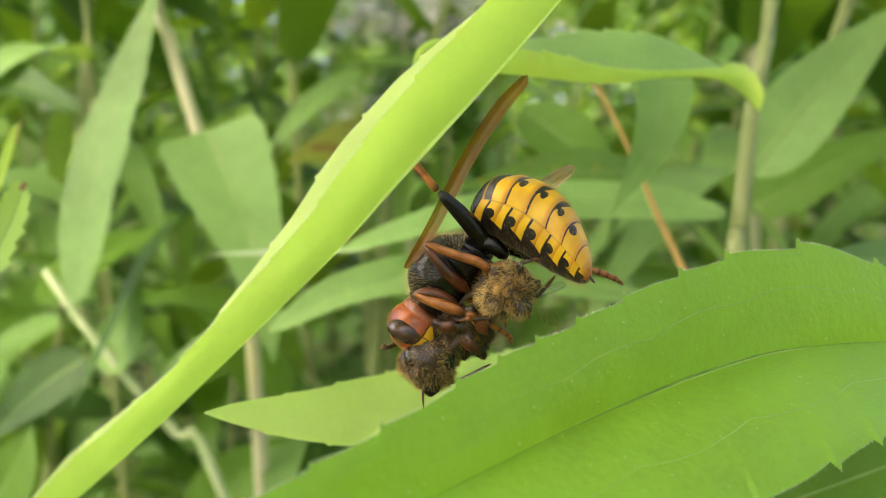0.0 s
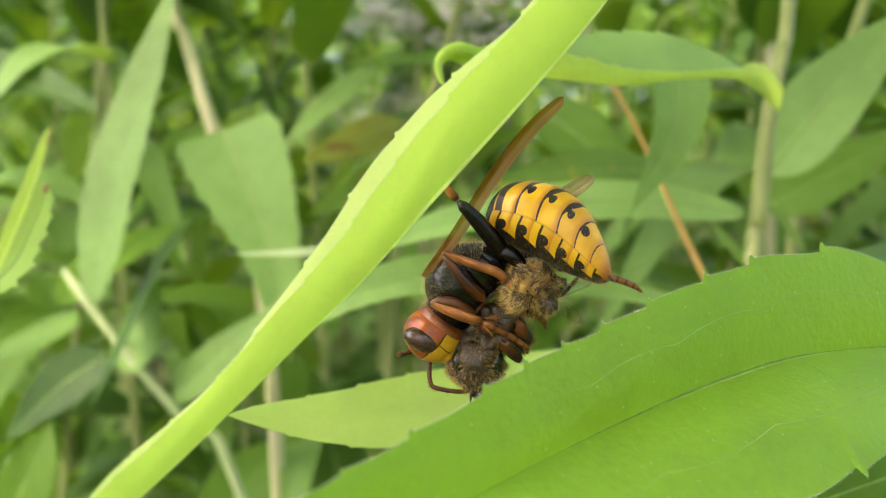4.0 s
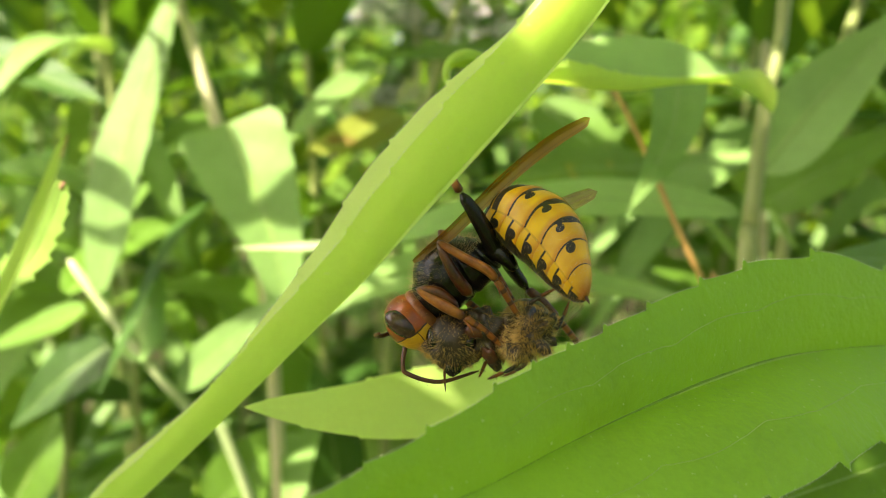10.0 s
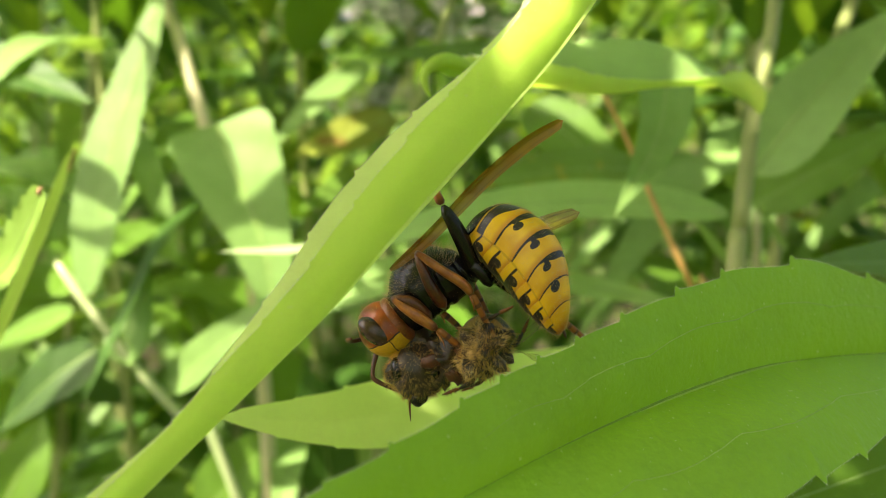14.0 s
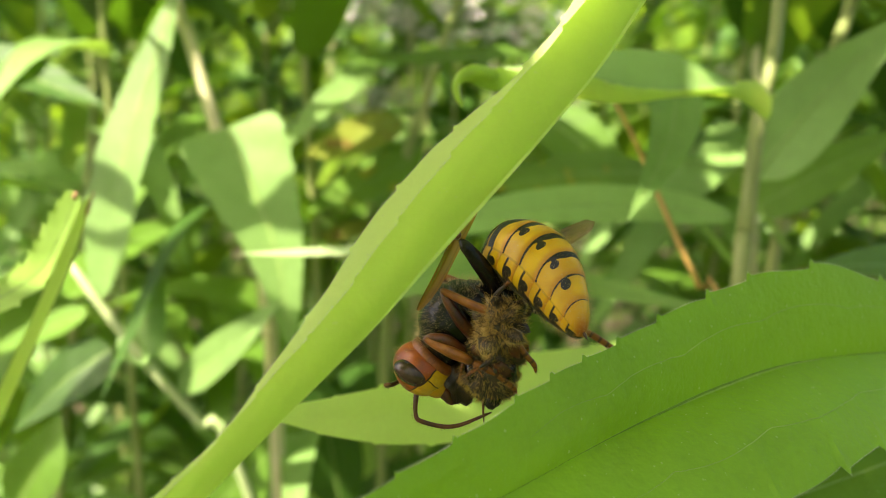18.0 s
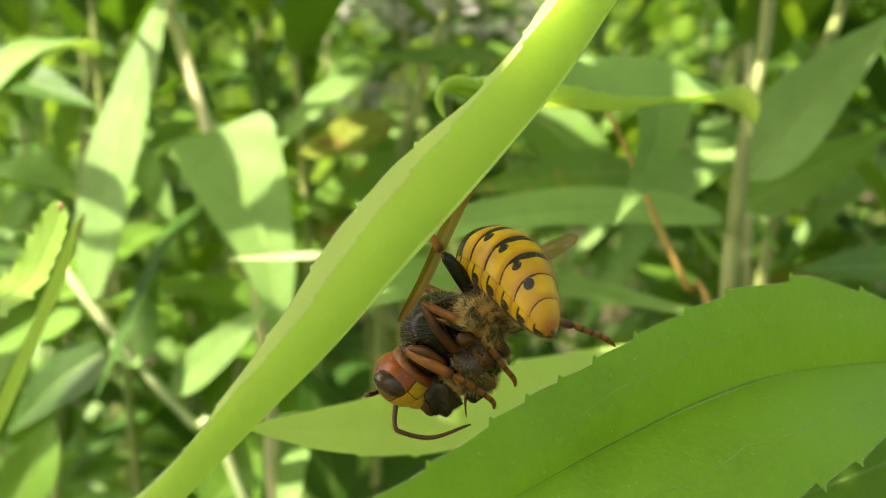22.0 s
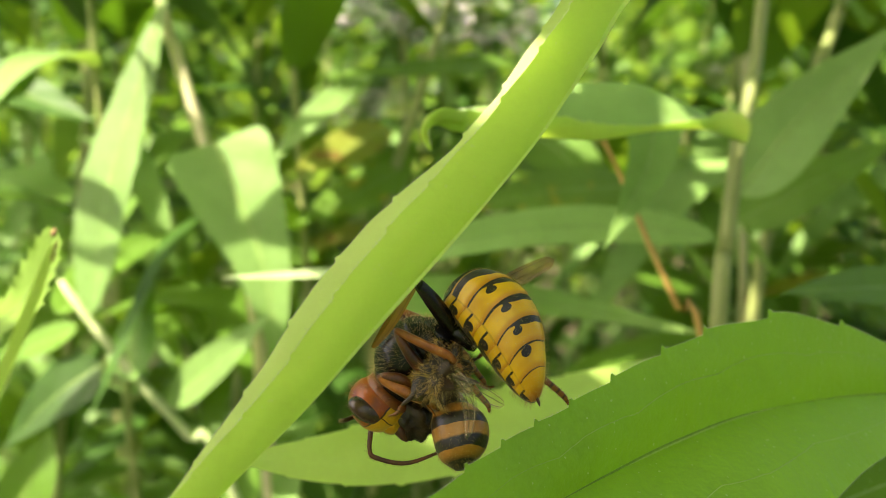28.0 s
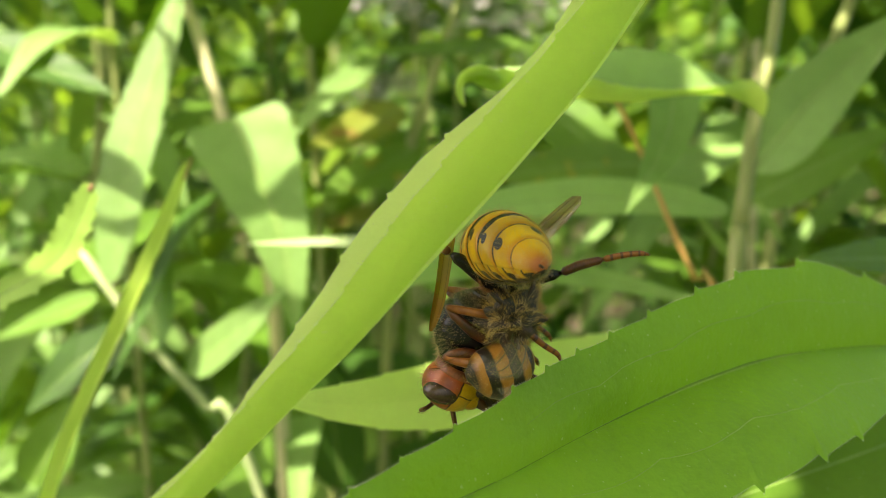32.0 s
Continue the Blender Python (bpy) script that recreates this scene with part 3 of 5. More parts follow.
# ---------------------------------------------------------------- plants
def stem_line(points, at, top=None):
    """A stem from the ground at the plant's foot up through the points, given from top to bottom."""
    low = points[-1]
    line = [(at[0], at[1], -10), ((at[0] * 2 + low[0]) / 3, (at[1] * 2 + low[1]) / 3, low[2] * 0.35),
            ((at[0] + low[0] * 2) / 3, (at[1] + low[1] * 2) / 3, low[2] * 0.72)] + list(points[::-1])
    if top:
        line.append(top)
    return rel(line, at)


def leaf(plant, at, mid, half, normal, material, label="", rib=None, withered=0.0, **shape):
    """A leaf of a plant: the blade, with a midrib where it shows."""
    mid = rel(mid, at)
    data = blade(mid, half, normal, **shape)
    ob = part("leaf", data, material, plant, label)
    if withered:
        line = [spline(mid, 1 - withered + withered * k / 3) for k in range(4)]
        part("leaf_tip", tube(line + [line[-1] + (line[-1] - line[-2]) * 0.5], (half * 0.12, half * 0.14, half * 0.1, 0.04), 8), TIP_BROWN, ob, "brown withered tip")
    if rib:
        n = Vector(normal).normalized()
        line = [spline(mid, k / 10) for k in range(10)] + [spline(mid, 0.96)]
        thick = rib if isinstance(rib, float) else 0.45
        part("midrib", tube(line, (thick, thick * 0.8, thick * 0.5, thick * 0.2), 8, 40), RIB_PALE, ob)
    return ob


def folded_leaf(plant, halves, materials, label, hairs=0.0, per=3):
    """A leaf in two halves along its midrib, each with a material of its own."""
    data = join(*halves)
    me = mesh("leaf", *data)
    for mat in dict.fromkeys(materials):
        me.materials.append(mat)
    if materials[0] is not materials[1]:
        first = len(halves[0][1])
        me.polygons.foreach_set("material_index", np.array([0] * first + [1] * (len(data[1]) - first), dtype=np.int32))
    ob = part("leaf", me, None, plant, label)
    if hairs:
        rows = [rim_hairs(h, HALF_M, hairs, per, 5 + k) for k, h in enumerate(halves)]
        part("edge_hairs", join(*rows), HAIR_PALE, ob, "fine pale hairs along the edge")
    return ob


HALF_M = 8
TALL = "goldenrod with long toothed leaves"

# the plant beside the hornet: the broad leaf in front of it and the leaf that it hangs from
AT = (98, 99, 0)
right_plant = thing("goldenrod_plant", AT, "tall goldenrod whose leaves hold the feeding hornet", "plant", "goldenrod plants")
part("stem", tube(stem_line([(99, 98, 690), (98, 97, 640), (97, 96, 575)], AT, (92, 100, 745)) + rel([(62, 103, 782), (20, 108, 792), (-20, 113, 784), (-55, 117, 762)], AT), (2.6, 2.4, 2.2, 2.0, 1.6, 1.2, 0.9), 12), STEM, right_plant)
BROAD = rel([(97, 97, 570), (85, 95, 572), (72.1, 90.5, 574.7), (56.5, 82.9, 577.6), (42.9, 75.8, 579.7), (31.3, 69.3, 580.7), (21.7, 63.4, 580.2), (13.7, 58.2, 579.1),
             (6.9, 53.6, 577.9), (0.9, 49.4, 576.8), (-4.4, 45.6, 576.1), (-9.0, 42.3, 575.3), (-13.1, 39.3, 574.8), (-20, 34, 573.8), (-27, 29, 573)], AT)
BROAD_HALVES = [half_blade(BROAD, (-0.221, 0.151, 0.964), (0.5, 1.0, 2.8, 6.2, 9.8, 9.9, 8.8, 7.8, 7.2, 6.3, 5.3, 4.6, 3.9, 2.4, 0.2), 0.05, 0.0, 20, 0.055, 520, HALF_M, 4),
                                  half_blade(BROAD, (0.24, -0.85, -0.47), (0.5, 0.9, 2.4, 5.0, 8.8, 11.9, 12.2, 11.3, 9.5, 7.6, 5.7, 3.8, 2.6, 1.6, 0.2), 0.06, 0.0, 17, 0.05, 520, HALF_M, 9, False)]
broad = folded_leaf(right_plant, BROAD_HALVES, (LEAF_NEAR, LEAF_NEAR), "broad green leaf with a toothed edge", 0.24, 4)
# the first tube paints the groove's shade, the second is the midrib itself
part("midrib", tube([Vector(p) + Vector((0, 0.02, 0.03)) for p in BROAD], (0.3, 0.18, 0.13, 0.1, 0.09, 0.07, 0.05), 8, 120), CREASE_SHADE, broad, "shade in the midrib crease, drawn as a dark tube")
part("midrib", tube([Vector(p) + Vector((0, -0.09, -0.13)) for p in BROAD], (0.2, 0.12, 0.09, 0.07, 0.06, 0.05, 0.03), 8, 120), VEIN, broad, "pale midrib")


def looped_vein(half, s0, s1, u0, u1, loops, flip=1):
    """A fine vein along a half blade that swings out in loops between the side veins."""
    verts, row, line = half[0], HALF_M + 1, []
    for k in range(61):
        f = k / 60
        i = int(round((s0 + (s1 - s0) * f) * (len(verts) // row - 1)))
        u = (u0 + (u1 - u0) * f + 0.07 * abs(math.sin(math.pi * loops * f)) * flip) * HALF_M
        j = min(HALF_M - 1, int(u))
        line.append(verts[i * row + j].lerp(verts[i * row + j + 1], u - j) + Vector((0, -0.005, 0.005)))
    part("vein", tube(line, (0.02, 0.045, 0.045, 0.02), 6, 120), VEIN, broad)


looped_vein(BROAD_HALVES[0], 0.22, 0.62, 0.52, 0.50, 5)
looped_vein(BROAD_HALVES[1], 0.24, 0.60, 0.50, 0.52, 4)

STRIP = rel([(73.1, 97.7, 656.6), (37.4, 81, 638.5), (19.3, 67.8, 623.5), (13.6, 62.3, 616.4), (8.9, 58.5, 610.1), (4.2, 56.1, 604.7), (-0.4, 54.4, 599.6), (-4.8, 53.1, 594.7), (-9.2, 51.9, 589.8),
             (-13.8, 50.5, 585.3), (-18.1, 48.8, 581.1), (-22.0, 46.4, 577.4), (-25.3, 43.2, 574.6), (-29, 39, 571.5)], AT)
STRIP_BACK = [(x, y + 0.25, z) for x, y, z in STRIP]
# the far half's lit band comes from its paler material
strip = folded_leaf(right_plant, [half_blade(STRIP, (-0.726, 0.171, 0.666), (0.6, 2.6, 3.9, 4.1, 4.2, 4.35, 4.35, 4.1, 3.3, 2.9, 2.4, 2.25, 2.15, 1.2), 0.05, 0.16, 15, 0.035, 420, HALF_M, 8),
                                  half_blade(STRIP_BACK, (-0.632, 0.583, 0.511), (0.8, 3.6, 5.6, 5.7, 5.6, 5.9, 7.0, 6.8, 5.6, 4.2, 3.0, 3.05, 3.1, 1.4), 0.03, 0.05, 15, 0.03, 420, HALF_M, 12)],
                    (LEAF_STRIP, LEAF_STRIP_FAR), "narrow light-green folded leaf, coloured as if lit from behind", 0.22, 4)

leaf(right_plant, AT, [(87, 94.7, 566.5), (66.5, 90.4, 564.3), (47.1, 83.9, 561.3), (29.6, 77.4, 558.9), (13.9, 73, 556)], 6.6, (0.3, -0.7, 0.65), LEAF_MID, rib=0.2, seed=18, teeth=9, bite=0.05, n=80)

# the plant with the upright stem behind, whose leaves curl above and below the hornet
AT = (55, 142, 0)
middle_plant = thing("goldenrod_plant", AT, TALL + ", one leaf curled at the tip", "plant", "goldenrod plants")
part("stem", tube(stem_line([(65.1, 157.1, 635.5), (62.6, 153.1, 617.5), (59.6, 150.2, 606.3), (56.8, 146.1, 582), (55.1, 142.5, 566.7)], AT, (69, 160, 760)), (2.2, 2.0, 1.8, 1.7, 1.5, 1.4, 1.0), 12), STEM, middle_plant)
leaf(middle_plant, AT, [(54.3, 140.5, 560.4), (25, 109.2, 566.2), (2.3, 91.4, 568.3), (-12.1, 81.5, 569.8), (-24.6, 75.8, 572.3)], 5.8, (0.1, -0.72, 0.68), LEAF_PALE, "long leaf, its sunlit paleness put into its colour", fold=0.1, wave=0.05, teeth=9, bite=0.05, n=140, m=6, base=0.4, end=0.8)
CURL = rel([(57.9, 142.5, 605.3), (46, 121, 607.5), (38.5, 112.0, 608.9), (29.7, 107.2, 608.6), (22.3, 103.9, 607.6), (17.1, 101.5, 607.6), (11.3, 98.8, 608.1), (5.7, 96.1, 608.4), (0.9, 93.5, 608.9), (-1.3, 92.4, 609.7),
            (-2.3, 91.2, 609.3), (-2.5, 90.7, 608.1), (-2.2, 90.4, 607.0)], AT)
curled = folded_leaf(middle_plant, [half_blade(CURL, (-0.01, -0.14, 0.99), (5.0, 4.6, 1.6, 1.1, 2.2, 3.2, 3.4, 3.2, 2.8, 1.9, 1.0, 0.6, 0.1), 0.12, 0.0, 22, 0.10, 260, HALF_M, 3, True, 0.05),
                           half_blade(CURL, (0.0, 0.724, 0.689), (0.8, 2.5, 4.6, 10.2, 12.4, 11.0, 7.9, 5.7, 4.0, 2.0, 0.8, 0.5, 0.1), 0.05, 0.0, 18, 0.05, 200, HALF_M, 6, False, 0.03)],
            (LEAF_CURL, LEAF_SAGE), "leaf with a rolled-up edge and a hooked tip", 0.4, 3)
part("leaf_tip", tube(rel([(2.2, 94, 610.3), (-0.4, 92.7, 611.0), (-2.2, 91.6, 610.4), (-3.0, 91, 609.0), (-2.7, 90.7, 607.6), (-2.2, 90.4, 606.6)], AT), (1.0, 1.0, 0.75, 0.5, 0.4, 0.1), 10, 24), LEAF_CURL, curled, "hooked pale tip")
leaf(middle_plant, AT, [(40.1, 141.5, 614.4), (35.9, 131.2, 601.2), (26.9, 122, 588.4)], 5.2, (0.1, -0.9, 0.3), LEAF_BLUE, rib=0.2, seed=5, base=0.25, end=1.1)
leaf(middle_plant, AT, [(55.9, 150.8, 585.9), (39.2, 149.2, 588.1), (21.5, 145.3, 588.5), (3, 139, 586.7), (-18.1, 132.1, 581.3)], 4.8, (0, -0.7, 0.7), LEAF_SAGE, rib=0.2, seed=6, base=0.4, end=0.6)
leaf(middle_plant, AT, [(55.1, 142.5, 566.7), (21.5, 142.8, 573.5), (-0.7, 139.3, 576.2), (-17.3, 132.9, 574), (-29.5, 125.9, 568.1)], 4.1, (0, -0.75, 0.65), LEAF_SAGE, rib=0.2, seed=16, base=0.9, end=0.7)
leaf(middle_plant, AT, [(67.6, 168.2, 592.8), (80.2, 167.1, 610.8), (96.3, 162.1, 629.7)], 8.3, (-0.4, -0.85, 0.35), LEAF_SAGE, rib=0.5, seed=7, fold=0.2)
leaf(middle_plant, AT, [(58, 151, 574.7), (54.4, 153.8, 579.6), (51.2, 156.6, 583.8)], 1.2, (0, -0.7, 0.7), LEAF_LIME, "young lime-green shoot", seed=9)
leaf(middle_plant, AT, [(72.5, 159.4, 576.9), (68.8, 160.3, 582.3), (66.3, 163.2, 587.5)], 1.1, (0, -0.7, 0.7), LEAF_LIME, "young lime-green shoot", seed=10)

# a dry, orange stem leaning past it
AT = (150, 112, 0)
dry_plant = thing("dry_stalk", AT, "thin dry orange-brown stalk leaning between the leaves", "stalk")
part("stem", tube(stem_line([(24.8, 150.1, 617.1), (29.9, 146.6, 608.4), (34.6, 143.9, 598.7), (40.3, 140.6, 585), (45.5, 137.7, 573.7), (51.4, 134.3, 560.1)], AT), (0.8, 0.75, 0.7, 0.6, 0.45, 0.35), 10), STEM_DRY, dry_plant)

# plants to the left behind
AT = (-40, 196, 0)
left_back = thing("goldenrod_plant", AT, TALL + ", leaves bluish green", "plant", "goldenrod plants")
part("stem", tube(stem_line([(-75.9, 207.8, 644.8), (-71.4, 204.9, 627.1), (-66.6, 201.4, 612.4), (-62.7, 200.2, 599.2), (-57, 198.4, 576.9), (-49.9, 195.3, 546.7)], AT, (-90, 214, 760)), (2.3, 2.2, 2.0, 1.8, 1.7, 1.6, 1.2), 12), STEM_PALE, left_back)
leaf(left_back, AT, [(-60.1, 198.7, 602.9), (-52.7, 192.1, 588), (-45.8, 186.3, 571.4), (-40.9, 179.1, 547)], 13.7, (0.15, -0.92, 0.35), LEAF_BLUE, "broad bluish-green leaf hanging down", rib=0.5, teeth=8, bite=0.05, n=80, base=0.07, end=0.8, seed=11)
leaf(left_back, AT, [(-73, 205.3, 641.5), (-79.8, 195.5, 613.6), (-84.8, 186.5, 589.8), (-87.2, 177.7, 561.7)], 7.7, (-0.25, -0.9, 0.35), LEAF_BLUE, "long bluish-green leaf hanging down", rib=0.4, n=60, base=0.85, end=0.5, teeth=9, bite=0.06, seed=12)
leaf(left_back, AT, [(-13.9, 144, 580), (-29, 142, 579.5), (-43.6, 140, 579.3)], 1.1, (0, -0.7, 0.7), LEAF_WHITE, "thin leaf seen edge-on, coloured white as if sunlit", seed=13)
leaf(left_back, AT, [(-23.7, 228, 620.9), (-36.8, 213.9, 609.1), (-46.8, 201.7, 596.5)], 4.9, (-0.3, -0.8, 0.5), LEAF_BLUE, rib=0.2, seed=14)
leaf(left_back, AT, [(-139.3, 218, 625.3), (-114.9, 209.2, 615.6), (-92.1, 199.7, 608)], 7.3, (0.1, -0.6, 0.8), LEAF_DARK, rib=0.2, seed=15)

AT = (60, 182, 0)
low_left = thing("goldenrod_plant", AT, TALL + ", with a leaning stem coloured pale as if sunlit", "plant", "goldenrod plants")
part("stem", tube(stem_line([(-95.5, 181.1, 569.4), (-89, 178.7, 561.5), (-81.5, 177.1, 551.9), (-73.5, 176.4, 542.1), (-64, 176.4, 530.1), (-53.7, 176, 515.7)], AT), (1.4, 1.35, 1.25, 1.2, 1.1, 1.0), 12), STEM_LIGHT, low_left)
leaf(low_left, AT, [(-78, 175, 545.5), (-77.1, 180.7, 555.3), (-75.8, 189, 568.7)], 6.7, (-0.3, -0.9, 0.3), LEAF_BLUE, rib=0.2, seed=21)
leaf(low_left, AT, [(-69.4, 177.8, 538.7), (-56.3, 175.6, 549.6), (-41.5, 173.7, 563)], 5.5, (0, -0.75, 0.65), LEAF_BLUE, rib=0.2, seed=22)
leaf(low_left, AT, [(-84.4, 175.7, 549.5), (-95.1, 172.4, 542.1), (-106.2, 168.6, 530.8)], 6.8, (0.2, -0.7, 0.65), LEAF_DARK, rib=0.2, seed=23)
leaf(low_left, AT, [(-90.6, 177.1, 557.6), (-103.7, 180.3, 552.5), (-124.2, 185, 543.6)], 4.9, (0.2, -0.6, 0.8), LEAF_MID, rib=0.2, seed=24)
leaf(low_left, AT, [(-95.7, 179.7, 561.2), (-92.7, 203.5, 569.9), (-77.5, 219.7, 576.5)], 6.1, (0.1, -0.8, 0.6), LEAF_MID, rib=0.2, seed=25)
leaf(low_left, AT, [(-101.4, 160.1, 516.6), (-97.3, 163.6, 526), (-94.7, 169.3, 535.5)], 6.3, (0.2, -0.9, 0.3), LEAF_MID, rib=0.2, seed=26)

AT = (-35, 236, 0)
far_plant = thing("goldenrod_plant", AT, TALL + ", one leaf yellowing with brown spots", "plant", "goldenrod plants")
part("stem", tube(stem_line([(20, 242, 700), (-6, 240, 620), (-20, 238, 560)], AT, (30, 245, 780)), (2.2, 2.0, 1.8, 1.4, 1.0), 10), STEM, far_plant)
leaf(far_plant, AT, [(-16.8, 235.6, 606.1), (-31.2, 224.3, 598.6), (-43.9, 213.4, 593.9)], 7.3, (0.1, -0.7, 0.7), LEAF_YELLOW, "yellowing leaf with brown spots", rib=0.2, seed=31)
leaf(far_plant, AT, [(-13.4, 237.5, 593.1), (-28.5, 228.1, 585), (-42.9, 216.9, 578.5)], 7.3, (0.1, -0.75, 0.65), LEAF_SPOT, rib=0.2, seed=32)
leaf(far_plant, AT, [(24.5, 234.8, 626.4), (-6.2, 226.3, 623.2), (-33.5, 218, 621.5)], 4.3, (0.1, -0.6, 0.8), LEAF_MID, rib=0.2, seed=33)
leaf(far_plant, AT, [(-71, 206.2, 490), (-58.9, 206.5, 504.1), (-42.5, 204.8, 518.7)], 9.9, (0, -0.9, 0.4), LEAF_MID, rib=0.2, seed=34)
leaf(far_plant, AT, [(-36.6, 234.3, 476.7), (-40.5, 233, 505.2), (-45.4, 232.8, 528.3)], 10.2, (0, -0.9, 0.4), LEAF_DARK, rib=0.2, seed=35)

AT = (80, 195, 0)
right_back = thing("goldenrod_plant", AT, TALL + ", leaves dark green with pale spots", "plant", "goldenrod plants")
part("stem", tube(stem_line([(122, 206, 720), (104, 201, 640), (86, 197, 570)], AT, (130, 208, 800)), (2.2, 2.0, 1.8, 1.4, 1.0), 10), STEM, right_back)
leaf(right_back, AT, [(49, 186.5, 592.8), (25.7, 172.4, 593), (2.7, 161.9, 590)], 5.8, (0, -0.8, 0.6), LEAF_SPOT, rib=0.2, seed=41)
leaf(right_back, AT, [(20.8, 199.3, 608.2), (32.6, 189.5, 598.3), (45.2, 181.4, 586.3)], 8.5, (0, -0.8, 0.6), LEAF_MID, rib=0.2, seed=42)
leaf(right_back, AT, [(76.7, 190.9, 583.2), (91.1, 186.4, 592.9), (111.2, 182.2, 604.7)], 7.4, (-0.2, -0.8, 0.55), LEAF_MID, rib=0.2, seed=43)
leaf(right_back, AT, [(98.4, 139.1, 577.6), (78.6, 131.4, 579.6), (56.7, 119.6, 581.3)], 4.8, (0, -0.7, 0.7), LEAF_MID, rib=0.2, seed=44)

# the plant at the near left edge, with a slender leaf and a frayed one
AT = (-96, 90, 0)
left_near = thing("goldenrod_plant", AT, "goldenrod with a slender leaf and a frayed, brown-tipped leaf", "plant", "goldenrod plants")
part("stem", tube(stem_line([(-96, 89, 705), (-98, 92, 640), (-95, 92, 540)], AT, (-83, 86, 738)) + rel([(-55, 86, 756), (-22, 90, 752)], AT), (2.4, 2.2, 2.0, 1.6, 1.2), 12), STEM, left_near)
frayed = leaf(left_near, AT, [(-83.8, 110.4, 571.4), (-65.7, 105.9, 581.2), (-60.1, 105, 588.1), (-56.7, 104, 594.4)], 3.3, (0.0, -0.85, 0.5), LEAF_LIME, "frayed lime-green leaf with a withered tip", withered=0.05, rib=0.2, teeth=9, bite=0.22, n=90, base=0.35, end=0.35, seed=51)
# the slender leaf stands in shade; the bright strip colour replaces its missing sun
slender = leaf(left_near, AT, [(-95, 90, 548), (-66, 58, 556)] + [(-41.2, 40.9, 569.5), (-33.1, 40.6, 586), (-28.7, 41.1, 595.1), (-26.9, 41.3, 599), (-25.6, 41.4, 602.5)], 0.75, (-0.35, -0.7, 0.6), LEAF_STRIP, "slender lime-green leaf, brown at the tip", withered=0.06, fold=0.6, n=60, m=4, base=0.5, end=0.35, seed=52)


# ---------------------------------------------------------------- the meadow behind and around
def filler_leaf(k):
    rnd = random.Random(100 + k)
    long = 1.0
    sag = rnd.uniform(0.1, 0.45)
    mid = [(0, 0, 0), (26, 0, 10), (56, 0, 12 - 30 * sag), (92, 0, 2 - 90 * sag)]
    return mesh("leaf", *blade(mid, rnd.uniform(8.0, 11.5), (0.05, 0, 1), fold=0.15, wave=0.1, n=12, m=2, seed=k, teeth=0))


FILL = []
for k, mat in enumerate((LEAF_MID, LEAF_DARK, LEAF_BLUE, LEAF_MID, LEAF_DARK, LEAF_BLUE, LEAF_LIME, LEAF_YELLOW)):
    me = filler_leaf(k)
    me.materials.append(mat)
    FILL.append(me)


def goldenrod(at, height, seed):
    rnd = random.Random(seed)
    plant = thing("goldenrod_plant", at, TALL, "plant", "goldenrod plants")
    lean = Vector((rnd.uniform(-60, 60), rnd.uniform(-50, 50), height))
    line = [(0, 0, -15), tuple(lean * 0.4 + Vector((rnd.uniform(-8, 8), 0, 0))), tuple(lean * 0.75), tuple(lean)]
    part("stem", tube(line, (2.0, 1.6, 1.2, 0.6), 8, 14), rnd.choice((STEM, STEM, STEM, STEM_PALE)), plant)
    turn, z = rnd.random() * 360, height * 0.22
    while z < height - 10:
        c = spline(line, 0.05 + 0.95 * z / height)
        ob = part("leaf", FILL[rnd.choices(range(8), (4, 6, 4, 4, 6, 3, 0.5, 0.2))[0]], None, plant)
        size = rnd.uniform(0.8, 1.3) * (1.0 - 0.25 * z / height)
        ob.matrix_basis = pose(c.x * MM, c.y * MM, c.z * MM, rnd.uniform(-25, 25), rnd.uniform(-40, 25), turn) @ Matrix.Diagonal((size, size, size, 1))
        turn += 137.5 + rnd.uniform(-15, 15)
        z += rnd.uniform(12, 22)
    return plant


def upper_leaves(plant, at, line, count, seed, bare=(), scale=1.0):
    """The upper leaves of a plant, set round its stem above eye height, added out of view to shade what lies below;
    bare: nodes left empty to let sun through.
    """
    rnd = random.Random(seed)
    turn = rnd.random() * 360
    for k in range(count):
        c = spline(rel(line, at), (k + 0.5) / count) * MM
        data, size = FILL[rnd.choice((0, 1, 2, 3, 4))], scale * rnd.uniform(0.85, 1.2)
        m = pose(*c, rnd.uniform(-20, 20), rnd.uniform(-25, 8), turn) @ Matrix.Diagonal((size, size, size, 1))
        turn += 137.5 + rnd.uniform(-12, 12)
        if k not in bare:
            part("leaf", data, None, plant).matrix_basis = m


upper_leaves(right_plant, (98, 99, 0), [(99, 98, 700), (92, 100, 745), (62, 103, 782), (20, 108, 792), (-20, 113, 784), (-55, 117, 762)], 18, 979)
upper_leaves(left_near, (-96, 90, 0), [(-96, 89, 700), (-83, 86, 738), (-55, 86, 756), (-22, 90, 752)], 12, 689, (0, 3))
# single unseen leaves set in the sun's way to darken the right background
for x, y, z, turn in ((-20, 113, 784, -90), (-48, 117, 766, -100), (-35, 115, 776, 75), (8, 110, 791, -80), (-48, 117, 766, 80), (-55, 117, 762, 140), (20, 108, 792, 184)):
    part("leaf", FILL[1], None, right_plant).matrix_basis = pose((x - 98) * MM, (y - 99) * MM, z * MM, 0, 6, turn)
upper_leaves(middle_plant, (55, 142, 0), [(66, 158, 690), (69, 160, 760)], 7, 63)

upper_leaves(left_back, (-40, 196, 0), [(-77, 208, 652), (-84, 211, 700), (-90, 214, 758)], 13, 41, (0, 1, 3, 5, 6, 8, 10, 11))

